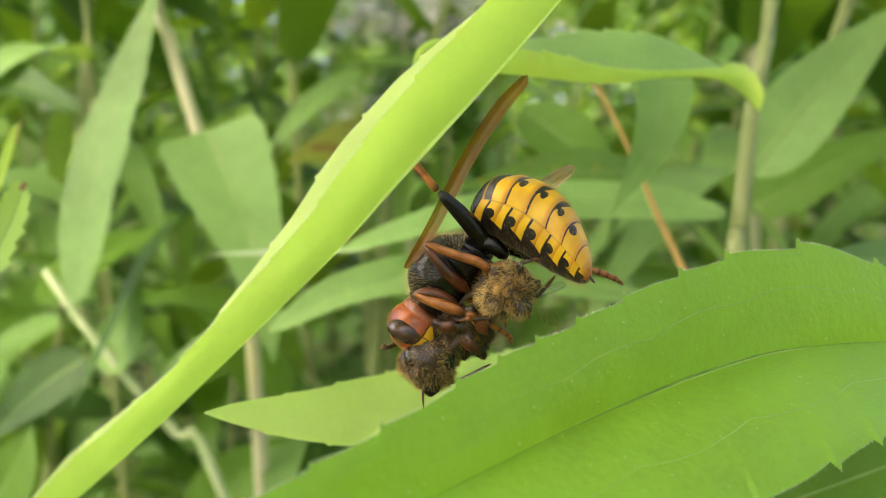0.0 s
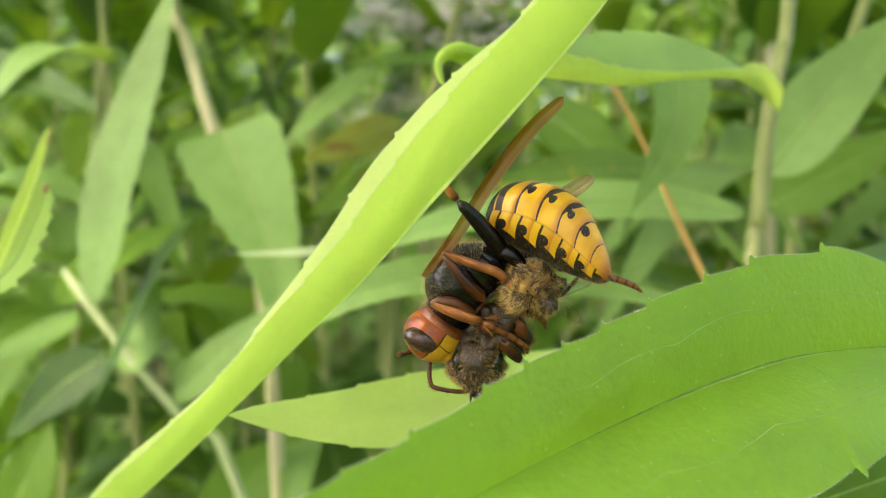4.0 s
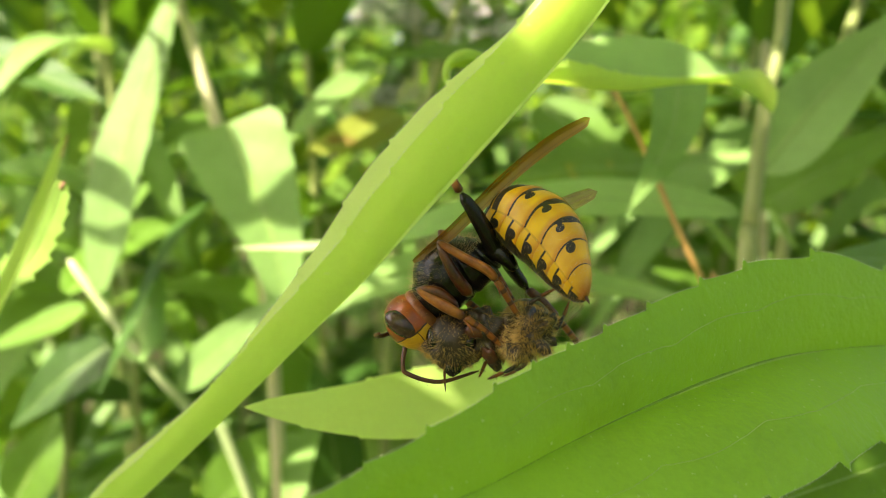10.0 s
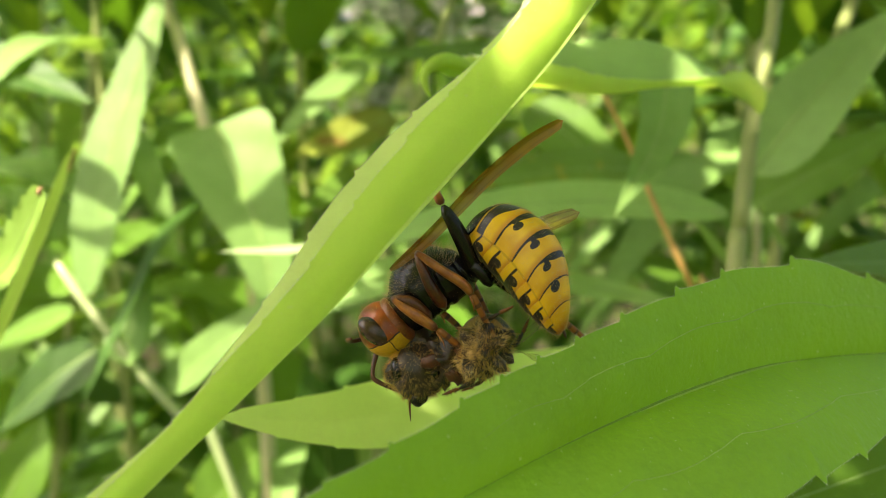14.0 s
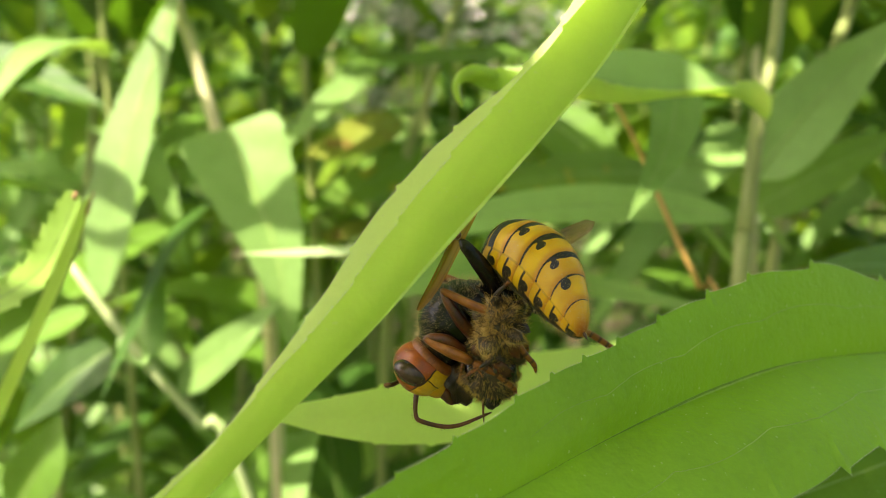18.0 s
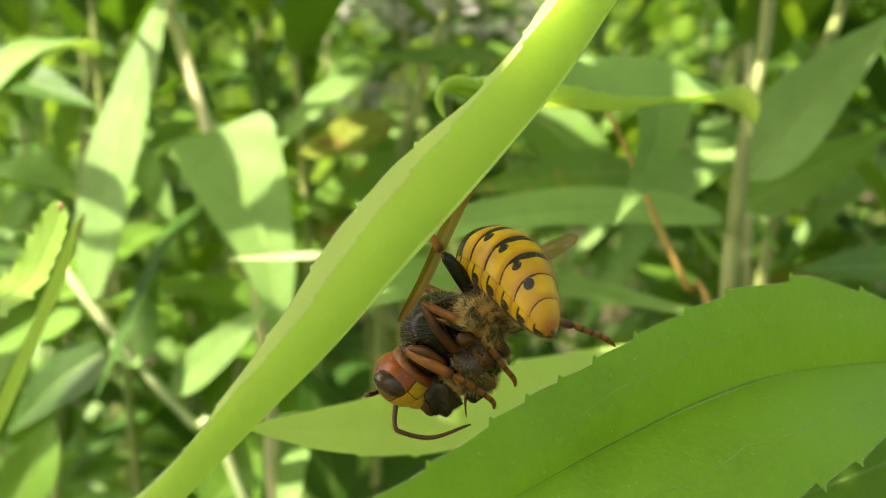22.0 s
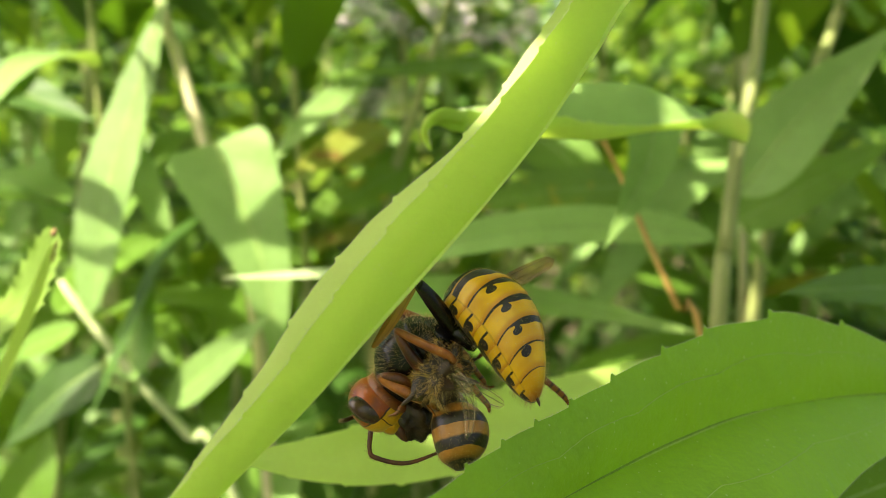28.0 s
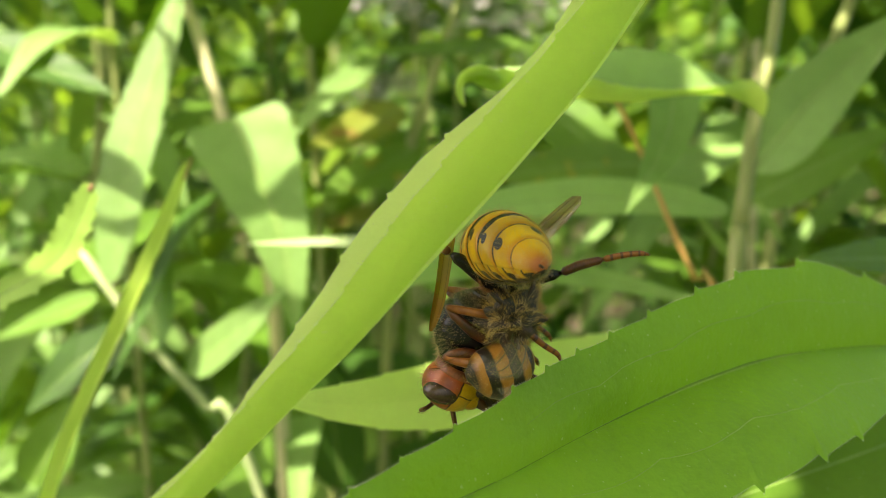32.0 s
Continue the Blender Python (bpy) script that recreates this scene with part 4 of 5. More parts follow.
# added plant outside the view; its small leaves throw shade bands on the left
SHADE_AT = (-158, 118, 0)
leaning = thing("goldenrod_plant", SHADE_AT, "unseen leaning goldenrod added to dapple the leaves at the left", "plant", "goldenrod plants")
LEANING = [(-132, 142, 662), (-118, 147, 700), (-96, 152, 742), (-70, 156, 772)]
part("stem", tube(rel([(-158, 118, -12), (-160, 122, 320), (-148, 134, 590)] + LEANING, SHADE_AT), (2.6, 2.3, 2.0, 1.6, 1.2, 0.8), 12), STEM, leaning)
upper_leaves(leaning, SHADE_AT, LEANING, 17, 57, (0, 2, 6, 11, 14), 0.5)

# added plant above the view that keeps the sun off hornet and broad leaf
ARCH_AT = (-120, -25, 0)
arch = thing("goldenrod_plant", ARCH_AT, "unseen goldenrod added overhead to shade the hornet and near leaves", "plant", "goldenrod plants")
ARCH = [(-121, -25, 640), (-112, -15, 715), (-72, 8, 762), (-22, 26, 774), (24, 38, 764)]
part("stem", tube(rel([(-120, -25, -12), (-122, -27, 300)] + ARCH, ARCH_AT), (2.8, 2.4, 2.2, 1.8, 1.4, 1.1, 0.8), 12), STEM, arch)
upper_leaves(arch, ARCH_AT, ARCH, 54, 813, (21, 24, 25, 26))
# extra leaves that close single sun holes over tail and broad leaf
part("leaf", FILL[0], None, arch).matrix_basis = pose(0.038, 0.026, 0.751, 0, 8, -80)
for turn, size in ((-100, 0.6), (-135, 0.95), (-160, 0.8)):
    part("leaf", FILL[3], None, arch).matrix_basis = pose(0.040, 0.028, 0.756, 0, -4, turn) @ Matrix.Diagonal((size, size, size, 1))
leaf(arch, ARCH_AT, [(-74, 7, 761), (-80, 3, 772), (-78, 2, 779), (-68, 5, 785), (-57, 8, 785)], 5.0, (-0.55, -0.3, 0.78), LEAF_MID, rib=0.2, seed=61, base=0.5)

KINDS = [goldenrod((x, y, 0), h, s) for x, y, h, s in ((-250, 330, 900, 1), (-120, 300, 840, 2), (5, 340, 930, 3), (130, 290, 880, 4), (260, 350, 940, 5), (-330, -260, 800, 6))]
place = random.Random(77)
spots = []
y = 270.0
while y < 1500:
    gap = 62 + y * 0.06
    x = -0.75 * y - 60 + place.uniform(0, gap)
    while x < 0.75 * y + 60:
        spots.append((x + place.uniform(-18, 18), y + place.uniform(-22, 22)))
        x += gap * place.uniform(0.8, 1.25)
    y += gap * 0.95
# unseen plants behind and beside the camera, added to cut skylight and sun
spots += [(place.uniform(-500, 500), place.uniform(-700, -260)) for _ in range(12)] + [(place.uniform(-380, 380), place.uniform(-430, -165)) for _ in range(20)] + [(place.uniform(230, 420), place.uniform(-150, 250)) for _ in range(5)] + [(-60, -150), (128, -10), (150, 60), (-262, 170), (-235, 150)]
for x, y in spots:
    kind, m = place.choice(KINDS), pose(x * MM, y * MM, 0, place.uniform(-4, 4), place.uniform(-4, 4), place.uniform(0, 360))
    if not (-80 < x < 25 and 290 < y < 400):   # a gap through which pale flowers show
        copy_thing(kind, m)


def scatter(name, count, box, size, material, label, category, seed, height):
    """A dense, uncountable mass of small leaves."""
    rnd = random.Random(seed)
    verts, faces, uvs = [], [], []
    for _ in range(count):
        x, y = rnd.uniform(box[0], box[1]), rnd.uniform(box[2], box[3])
        z = height(x, y) * rnd.random() ** 0.75
        d = Vector((rnd.uniform(-1, 1), rnd.uniform(-1, 1), rnd.uniform(-0.7, 0.6))).normalized() * size * rnd.uniform(0.6, 1.3)
        w = d.cross(Vector((rnd.uniform(-0.5, 0.5), rnd.uniform(-0.5, 0.5), 1))).normalized() * d.length * 0.13
        c, k = Vector((x, y, z)), len(verts)
        verts += [c, c + d * 0.35 + w, c + d * 0.35 - w, c + d * 0.7 + w * 0.7 - Vector((0, 0, d.length * 0.06)), c + d * 0.7 - w * 0.7 - Vector((0, 0, d.length * 0.06)), c + d - Vector((0, 0, d.length * 0.16))]
        uvs += [(0, 0.5), (0.35, 0), (0.35, 1), (0.7, 0), (0.7, 1), (1, 0.5)]
        faces += [(k, k + 1, k + 2), (k + 1, k + 3, k + 4, k + 2), (k + 3, k + 5, k + 4)]
    return tagged(part(name, (verts, faces, uvs), material), label, category, kind="stuff")


def flower_cluster(at, size, seed):
    """A loose head of small pale flowers on a thin stalk."""
    rnd = random.Random(seed)
    head = thing("flower_cluster", (at[0], at[1], 0), "loose head of small pale pink flowers", "flower", "pale flowers")
    lean = Vector((rnd.uniform(-25, 25), rnd.uniform(-10, 25), 0))
    part("stem", tube([tuple(lean - Vector((0, 0, 12))), tuple(lean * 0.5 + Vector((0, 0, at[2] * 0.5))), (0, 0, at[2])], (1.4, 1.2, 0.9), 8), STEM, head)
    verts, faces, uvs = [], [], []
    for _ in range(70):
        c = Vector((rnd.gauss(0, 1), rnd.gauss(0, 1) * 0.7, rnd.gauss(0, 0.55))) * size * 0.5 + Vector((0, 0, at[2]))
        up = Vector((rnd.uniform(-0.5, 0.5), rnd.uniform(-0.9, 0.1), 1)).normalized()
        a = up.orthogonal().normalized()
        b = up.cross(a)
        for k in range(5):
            w, w2 = k * 1.2566, k * 1.2566 + 0.5
            p = len(verts)
            r = size * rnd.uniform(0.11, 0.16)
            verts += [c, c + r * 0.7 * (a * math.cos(w) + b * math.sin(w)), c + r * (a * math.cos(w + 0.25) + b * math.sin(w + 0.25)) + up * r * 0.25,
                      c + r * 0.7 * (a * math.cos(w2) + b * math.sin(w2))]
            uvs += [(0, 0)] * 4
            faces.append((p, p + 1, p + 2, p + 3))
    part("petals", (verts, faces, uvs), PETAL, head)


for x, y, z, size in [(-14, 318, 652, 24), (2, 323, 649, 24), (32, 338, 648, 20), (-36, 329, 652, 22), (-27, 363, 617, 17), (-40, 373, 612, 14), (155, 426, 631, 15), (-10, 514, 670, 32), (-73, 516, 682, 26)]:
    flower_cluster((x, y, z), size, int(abs(x) + y))

scatter("meadow_foliage", 9000, (-3200, 3200, 1400, 4200), 110, LEAF_MID, "dense green meadow plants further off", "foliage", 5,
        lambda x, y: 900 + 150 * noise.noise(Vector((x, y, 0)) / 400))
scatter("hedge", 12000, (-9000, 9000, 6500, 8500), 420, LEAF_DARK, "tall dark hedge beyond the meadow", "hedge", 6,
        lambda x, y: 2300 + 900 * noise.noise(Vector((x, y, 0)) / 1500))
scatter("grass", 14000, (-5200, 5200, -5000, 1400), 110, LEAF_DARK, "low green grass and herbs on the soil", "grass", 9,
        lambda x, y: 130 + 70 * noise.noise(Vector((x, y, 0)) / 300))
scatter("undergrowth", 5000, (-700, 700, 180, 1300), 70, LEAF_DARK, "low undergrowth on the soil, coloured dark for the shade between plants", "undergrowth", 7,
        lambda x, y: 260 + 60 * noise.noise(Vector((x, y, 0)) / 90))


# ---------------------------------------------------------------- the hornet
def limb(name, points, radii, material, parent, label="", sides=10):
    skin = tube(points, radii, sides, max(10, 6 * (len(points) - 1)))
    bristles = fuzz(skin, 170, 0.36, 0.007, 0.35, len(name), None, (0.2, 0, -0.3))
    return part(name, join(skin, bristles), material, parent, label)


def build_hornet():
    """A hornet seen from its side, head down; the origin is its waist. x to the tail side, z up, y away from the viewer."""
    hornet = thing("hornet", (0, 0, 0), "black, rust and yellow hornet hanging head-down and chewing a bee", "hornet")
    # thorax: axis from the waist down to the neck
    verts, faces, uvs = lathe([(-0.2, 0.7), (0.5, 1.8), (2.0, 2.8), (4.2, 3.15), (6.4, 2.8), (8.0, 1.9), (8.7, 1.0)], 48, -1.3, 80, 0.95)
    sculpted = []
    for v, (s, phi) in zip(verts, uvs):
        v = Vector(v)
        cut = 0.10 * math.exp(-((s - 0.20 - 0.05 * phi) / 0.013) ** 2) + 0.08 * math.exp(-((s - 0.42 + 0.10 * (phi - 0.5)) / 0.012) ** 2)
        cut += 0.09 * math.exp(-((s - 0.70 - 0.12 * (phi - 0.5)) / 0.013) ** 2) + 0.06 * math.exp(-((phi - 0.42) / 0.018) ** 2) * (0.2 < s < 0.75)
        lump = 0.045 * noise.noise(v * 0.8) + 0.018 * noise.noise(v * 3.1)
        sculpted.append(Vector((v.x, v.y * (1 - cut + lump), v.z + (v.z + 0.8) * (lump - cut))))
    body = moved((sculpted, faces, uvs), mmpose(-0.3, 0, -0.6, 0, 130, 0))
    thorax = part("thorax", body, BLACK, hornet, "black thorax with short hair")
    part("fuzz", fuzz(body, 1200, 0.3, 0.006, 0.4, 4, lambda c: (c.x + 3) * -0.77 + (c.z + 3.8) * 0.64 > 1.2), HAIR_DARK, thorax, "short brown hair")
    part("fuzz", fuzz(body, 5200, 0.75, 0.006, 0.35, 5, lambda c: (c.x + 3) * -0.77 + (c.z + 3.8) * 0.64 > 1.5), HAIR, thorax, "longer tan hair")
    part("fuzz", fuzz(body, 350, 0.28, 0.004, 0.4, 7), HAIR, thorax, "sparse tan hair")
    collar = moved(lathe([(0, 1.0), (0.5, 2.15), (1.2, 2.4), (1.9, 2.1)], 24, 0, 12), mmpose(-5.1, 0, -6.1, 0, 130, 0))
    part("collar", collar, RUST, thorax, "rust collar")
    part("waist", tube([(-1.2, 0, -1.3), (-0.3, 0, -0.1), (0.8, 0, 0.7)], (1.0, 0.7, 0.9), 14), BLACK, thorax)
    # head
    head_at = (-6.7, 0, -8.0)
    skull = ball(head_at, (2.75, 2.85, 2.45), 0, 30, 0, 16, 24, 0.03, 5)
    head = part("head", skull, HEAD_RUST, hornet, "rust-red head with a yellow face")
    for side in (-1, 1):
        part("eye", ball((-7.4, side * 1.75, -8.0), (2.0, 1.35, 1.1), 0, 24, side * -8, 14, 20), EYE_BROWN, head, "dark brown compound eye")
        part("mandible", ball((-4.5, side * 1.0, -10.0), (1.3, 0.6, 0.6), 0, 45, side * 14, 10, 14, 0.1), RUST_DARK, head, "dark mandible")
    part("clypeus", ball((-5.5, 0, -9.35), (1.5, 2.0, 1.25), 0, 40, 0, 12, 18), FACE, head, "yellow face plate")
    part("fuzz", fuzz(skull, 300, 0.6, 0.01, 0.5, 6), HAIR, head)
    chewed = ball((-3.5, -0.4, -9.0), (1.7, 1.5, 1.6), 0, 30, 0, 14, 20, 0.7, 8)
    part("chewed_scrap", join(chewed, fuzz(chewed, 1800, 0.35, 0.010, 0.6, 18)), BEE_BODY, head, "dark chewed scrap between the jaws")
    near = [(-7.1, -0.9, -9.6), (-7.1, -1.6, -11.8), (-6.4, -1.8, -12.5), (-3.6, -1.8, -12.8), (-0.2, -1.5, -11.4)]
    far = [(-8.1, 0.9, -9.3), (-9.3, 0.2, -9.8), (-9.9, -1.0, -9.5), (-9.5, -2.2, -8.9)]
    for line in (near, far):
        limb("antenna", line, (0.26, 0.2, 0.22, 0.2, 0.12), RUST_DARK, head, "rust antenna", 10)
    # legs on the near side and the far side
    for side in (-1, 1):
        mid = part("middle_leg", tube([(-2.0, side * 2.2, -4.4), (-3.6, side * 3.3, -2.6), (-5.4, side * 3.3, -0.1)], (0.58, 0.54, 0.34), 12), RUST_DARK, hornet, "black and rust leg gripping the bee")
        limb("tibia", [(-5.5, side * 3.3, 0.1), (-4.6, side * 3.45, -0.25), (-2.8, side * 3.6, -1.0), (-1.0, side * 3.6, -1.7), (0.0, side * 3.5, -2.5)], (0.25, 0.35, 0.40, 0.45, 0.34), LEG, mid, "", 12)
        limb("tarsus", [(0.0, side * 3.5, -2.5), (1.2, side * 3.3, -4.0), (2.3, side * 3.1, -5.4), (3.1, side * 2.9, -6.3), (3.3, side * 2.9, -7.0)], (0.34, 0.30, 0.26, 0.24, 0.1), TARSUS, mid, "", 12)
        part("spur", tube([(-0.2, side * 3.6, -2.6), (0.3, side * 3.9, -3.3), (0.5, side * 3.9, -3.9)], (0.12, 0.08, 0.02), 8), LEG, mid)
        fore = part("fore_leg", tube([(-3.0, side * 2.3, -5.8), (-4.8, side * 3.2, -4.4), (-6.6, side * 3.2, -4.2)], (0.60, 0.56, 0.36), 12), RUST_DARK, hornet, "rust leg folded round the bee")
        limb("tibia", [(-6.7, side * 3.2, -4.2), (-5.6, side * 3.5, -4.75), (-4.0, side * 3.7, -5.4), (-2.3, side * 3.6, -6.1)], (0.29, 0.42, 0.52, 0.38), LEG, fore, "", 12)
        limb("tarsus", [(-2.3, side * 3.6, -6.1), (-0.6, side * 3.4, -7.0), (0.7, side * 3.2, -7.9), (1.5, side * 3.0, -8.6), (1.6, side * 3.0, -9.2)], (0.34, 0.30, 0.26, 0.24, 0.1), TARSUS, fore, "", 12)
        part("spur", tube([(-2.4, side * 3.7, -6.2), (-1.7, side * 3.9, -6.9), (-1.3, side * 3.9, -7.5)], (0.13, 0.08, 0.02), 8), LEG, fore)
    hind = part("hind_leg", tube([(-0.2, -1.0, -0.7), (-0.9, -1.6, 0.6), (-2.4, -2.2, 2.6), (-4.0, -2.6, 4.4)], (0.85, 0.8, 0.72, 0.45), 12), BLACK, hornet, "black thigh of the leg that holds the leaf above")
    limb("tibia", [(-4.1, -2.6, 4.5), (-5.0, -2.1, 5.6), (-6.1, -1.3, 7.0), (-7.0, -0.5, 8.6)], (0.42, 0.36, 0.4, 0.3), LEG, hind)
    part("spur", tube([(-1.2, -1.0, -0.2), (0.4, -1.5, -0.6), (1.7, -1.6, -1.8)], (0.75, 0.8, 0.5), 10), BLACK, hornet, "black hip joint")
    # wings, folded lengthwise
    wing = blade([(-7.4, -1.6, -2.2), (-4.6, -1.4, 0.6), (0.2, -0.6, 6.2), (3.8, 0.2, 9.6), (7.0, 0.8, 11.8)], 0.72, (0.45, -0.85, -0.1), fold=0.6, n=30, m=4, base=0.35, end=0.25)
    near_wing = part("wing", moved(wing, Matrix.Translation((7.4, 1.6, 2.2))), WING, hornet, "amber wing folded lengthwise")
    wing = blade([(-4.6, 2.6, -2.4), (-0.5, 3.8, -0.4), (4.2, 4.6, 2.6), (9.0, 4.6, 5.7)], 0.95, (-0.3, -0.85, 0.4), fold=0.3, n=30, m=4, base=0.35, end=0.25)
    part("wing", wing, WING_FAR, hornet, "smoky wing behind the abdomen")
    # abdomen: overlapping plates along +x, turning about the waist
    abdomen = part("abdomen", tube([(-0.4, 0, -0.2), (-0.6, 0, 0.9), (-0.5, 0, 2.2)], (0.8, 0.9, 1.2), 14), BLACK, hornet, "yellow abdomen with black bands and spots")
    radius = [(0.0, 1.2), (0.8, 2.4), (2.0, 3.0), (4.0, 3.24), (6.0, 3.14), (7.8, 2.75), (9.2, 2.05), (10.2, 1.35), (10.75, 0.7), (10.95, 0.3)]
    outline = [(x, r, 0) for x, r in radius]

    def at_x(x):
        lo, hi = 0.0, 1.0
        for _ in range(24):
            m = (lo + hi) / 2
            lo, hi = (m, hi) if spline(outline, m)[0] < x else (lo, m)
        return spline(outline, lo)[1]

    edges = (0.15, 1.1, 3.1, 4.95, 6.75, 8.3, 9.6, 10.9)
    hairs = []
    for k in range(7):
        a, b = edges[k], edges[k + 1] + (0.12 if k < 6 else 0)
        rows, sides = 12, 48
        verts, faces, uvs = [], [], []
        for i in range(rows + 1):
            f = i / rows
            x = a + (b - a) * f
            r = at_x(min(x, 10.9)) * (1 + 0.03 * f) - (0.06 if i == 0 else 0) - (0.05 if i == rows and k < 6 else 0)
            lift = 1.7 * math.sin(math.pi * min(1, x / 10.9)) ** 0.9 + 1.5 * (1 - x / 10.9) + 0.9
            back = 1.6 + 0.7 * (1 - x / 10.9)
            for m in range(sides):
                w = 2 * math.pi * m / sides
                phi = abs((w + math.pi) % (2 * math.pi) - math.pi) / math.pi
                bulge = (-0.40 * (1 - ((phi - 0.24) / 0.31) ** 2) if phi < 0.55 else -0.25 * (1 - ((phi - 0.78) / 0.23) ** 2)) * min(1, (10.9 - x) / 2.5, x / 1.5)
                verts.append((1.08 * (x - back) + bulge, max(0.03, r) * math.sin(w), lift + max(0.03, r) * math.cos(w) * 0.97))
                uvs.append((f, abs((w + math.pi) % (2 * math.pi) - math.pi) / math.pi))
        for i in range(rows):
            for m in range(sides):
                p, q = i * sides + m, i * sides + (m + 1) % sides
                faces.append((p, p + sides, q + sides, q))
        if k == 0:
            faces.append(tuple(range(sides)))
        if k == 6:
            faces.append(tuple(rows * sides + m for m in range(sides))[::-1])
        plate = part("plate", (verts, faces, uvs), (BLACK, GASTER_FRONT, GASTER, GASTER, GASTER, GASTER_TAIL, GASTER_TIP)[k], abdomen, "black front plate" if k == 0 else "")
        hairs.append(fuzz((verts, faces, uvs), 520, 0.62, 0.006, 0.3, 20 + k, None, (0.5, 0, 0)))
    part("fuzz", join(*hairs), HAIR, abdomen, "sparse fine golden hair")
    part("sting", tube([(9.9, 0, 1.1), (10.4, 0, 0.9), (10.7, 0, 0.75)], (0.14, 0.12, 0.03), 8), RUST_DARK, abdomen)
    # the free hind leg, reaching out along +x from the waist
    free = part("free_hind_leg", tube([(0, 0, 0), (2.2, 0.6, -0.5), (5.2, 1.0, -0.6)], (0.8, 0.7, 0.5), 10), BLACK, hornet, "free hind leg reaching for the leaf")
    limb("tibia", [(5.2, 1.0, -0.6), (7.0, 0.9, -0.2), (9.3, 0.6, 0.0)], (0.45, 0.5, 0.4), RUST_DARK, free)
    limb("tarsus", [(9.3, 0.6, 0.0), (11.2, 0.3, 0.1), (12.8, 0, 0), (13.6, -0.2, -0.3)], (0.34, 0.32, 0.28, 0.1), TARSUS, free)
    return hornet, abdomen, free, near_wing


hornet, abdomen, free_leg, near_wing = build_hornet()


# ---------------------------------------------------------------- the bee that it eats
def build_bee():
    """A torn honey bee: the origin is its thorax; the abdomen points along +x."""
    bee = thing("bee", (0, 0, 0), "torn furry honey bee held in the hornet's jaws", "bee")
    core = ball((0, 0, 0), (2.7, 2.1, 2.3), 0, 0, 0, 24, 32, 0.75, 9)
    thorax = part("thorax", core, BEE_BODY, bee, "dark thorax under tan fur")
    part("fur", fuzz(core, 9000, 0.85, 0.010, 0.22, 11, lambda c: noise.noise(c * 0.6) > -0.22, (-0.1, 0, -0.3), 1.5), HAIR_GOLD, thorax, "dense golden-tan fur")
    part("fur", fuzz(core, 4000, 0.7, 0.010, 0.3, 15, lambda c: noise.noise(c * 0.9 + Vector((4, 0, 0))) > 0.05, (0.2, 0, -0.3), 1.6), HAIR_GREY, thorax, "pale greyish fur")
    part("fur", fuzz(core, 1800, 0.5, 0.012, 0.5, 25, None, (0.3, 0, -0.4), 1.0), HAIR_DARK, thorax, "dark matted fur")
    torn = ball((0, 0.3, 0), (2.4, 1.7, 2.2), 0, 30, 0, 20, 28, 1.0, 4)
    scrap = part("torn_flank", torn, BEE_BODY, bee, "torn, matted flank of the bee")
    part("fur", fuzz(torn, 1500, 0.5, 0.012, 0.4, 16, None, (0.5, 0, -0.5), 1.2), HAIR_DARK, scrap)
    part("fur", fuzz(torn, 3000, 0.65, 0.010, 0.25, 17, lambda c: noise.noise(c * 0.8) > 0.0, (0.5, 0, -0.5), 1.5), HAIR_GOLD, scrap)
    for k, (x, z) in enumerate(((-1.2, 0.8), (0.8, -1.0), (1.6, 0.9))):
        part("torn_plate", ball((x, -1.5, z), (0.9, 0.25, 0.6), 20 * k, 35 * k, 10, 8, 12, 0.6, 30 + k), RUST_DARK, scrap, "torn glossy brown plate")
    gut = moved(lathe([(0, 0.5), (0.5, 1.4), (1.9, 2.4), (3.6, 2.45), (5.1, 1.85), (6.2, 0.4)], 28, 0.5, 28), mmpose(-3.1, 0, -0.3))
    tail = part("abdomen", gut, BEE_RINGS, bee, "orange-brown abdomen with black rings")
    part("fur", fuzz(gut, 1300, 0.35, 0.006, 0.4, 12, None, (0.8, 0, 0)), HAIR, tail)
    skull = ball((0, 0, 0), (2.4, 2.0, 2.5), 0, 0, 0, 18, 26, 0.3, 3)
    head = part("head", skull, BEE_BODY, bee, "dark hairy head of the bee")
    for side in (-1, 1):
        part("eye", ball((side * 1.55, -0.6, 0.3), (0.7, 0.85, 1.35), 0, side * 14, side * 12, 12, 18), BEE_EYE, head, "glossy black eye")
    part("fur", fuzz(skull, 4200, 0.6, 0.010, 0.3, 13, lambda c: noise.noise(c * 0.8) > -0.25, (0, -0.2, -0.3), 1.3), HAIR_GOLD, head, "golden face fur")
    part("fur", fuzz(skull, 1800, 0.45, 0.011, 0.5, 14, None, (0, 0, -0.3), 1.0), HAIR_DARK, head)
    part("jaw", ball((0.2, -1.2, -1.9), (0.8, 0.6, 0.9), 0, 20, 0, 8, 12, 0.5, 7), BEE_EYE, head, "dark jaws of the bee")
    part("tongue", tube([(-0.4, -0.6, -1.8), (-0.6, -0.7, -2.9), (-0.5, -0.7, -4.4)], (0.2, 0.12, 0.04), 8), RUST_DARK, head, "dangling brown tongue")
    torn_wing = blade([(0.6, -0.8, 0.8), (1.8, -1.2, 2.3), (3.2, -1.3, 4.0), (4.2, -1.2, 5.2)], 0.8, (0.5, -0.7, -0.4), fold=0.15, wave=0.1, n=20, m=4, base=0.5, end=0.35)
    part("torn_wing", torn_wing, WING_CLEAR, bee, "clear torn bee wing")
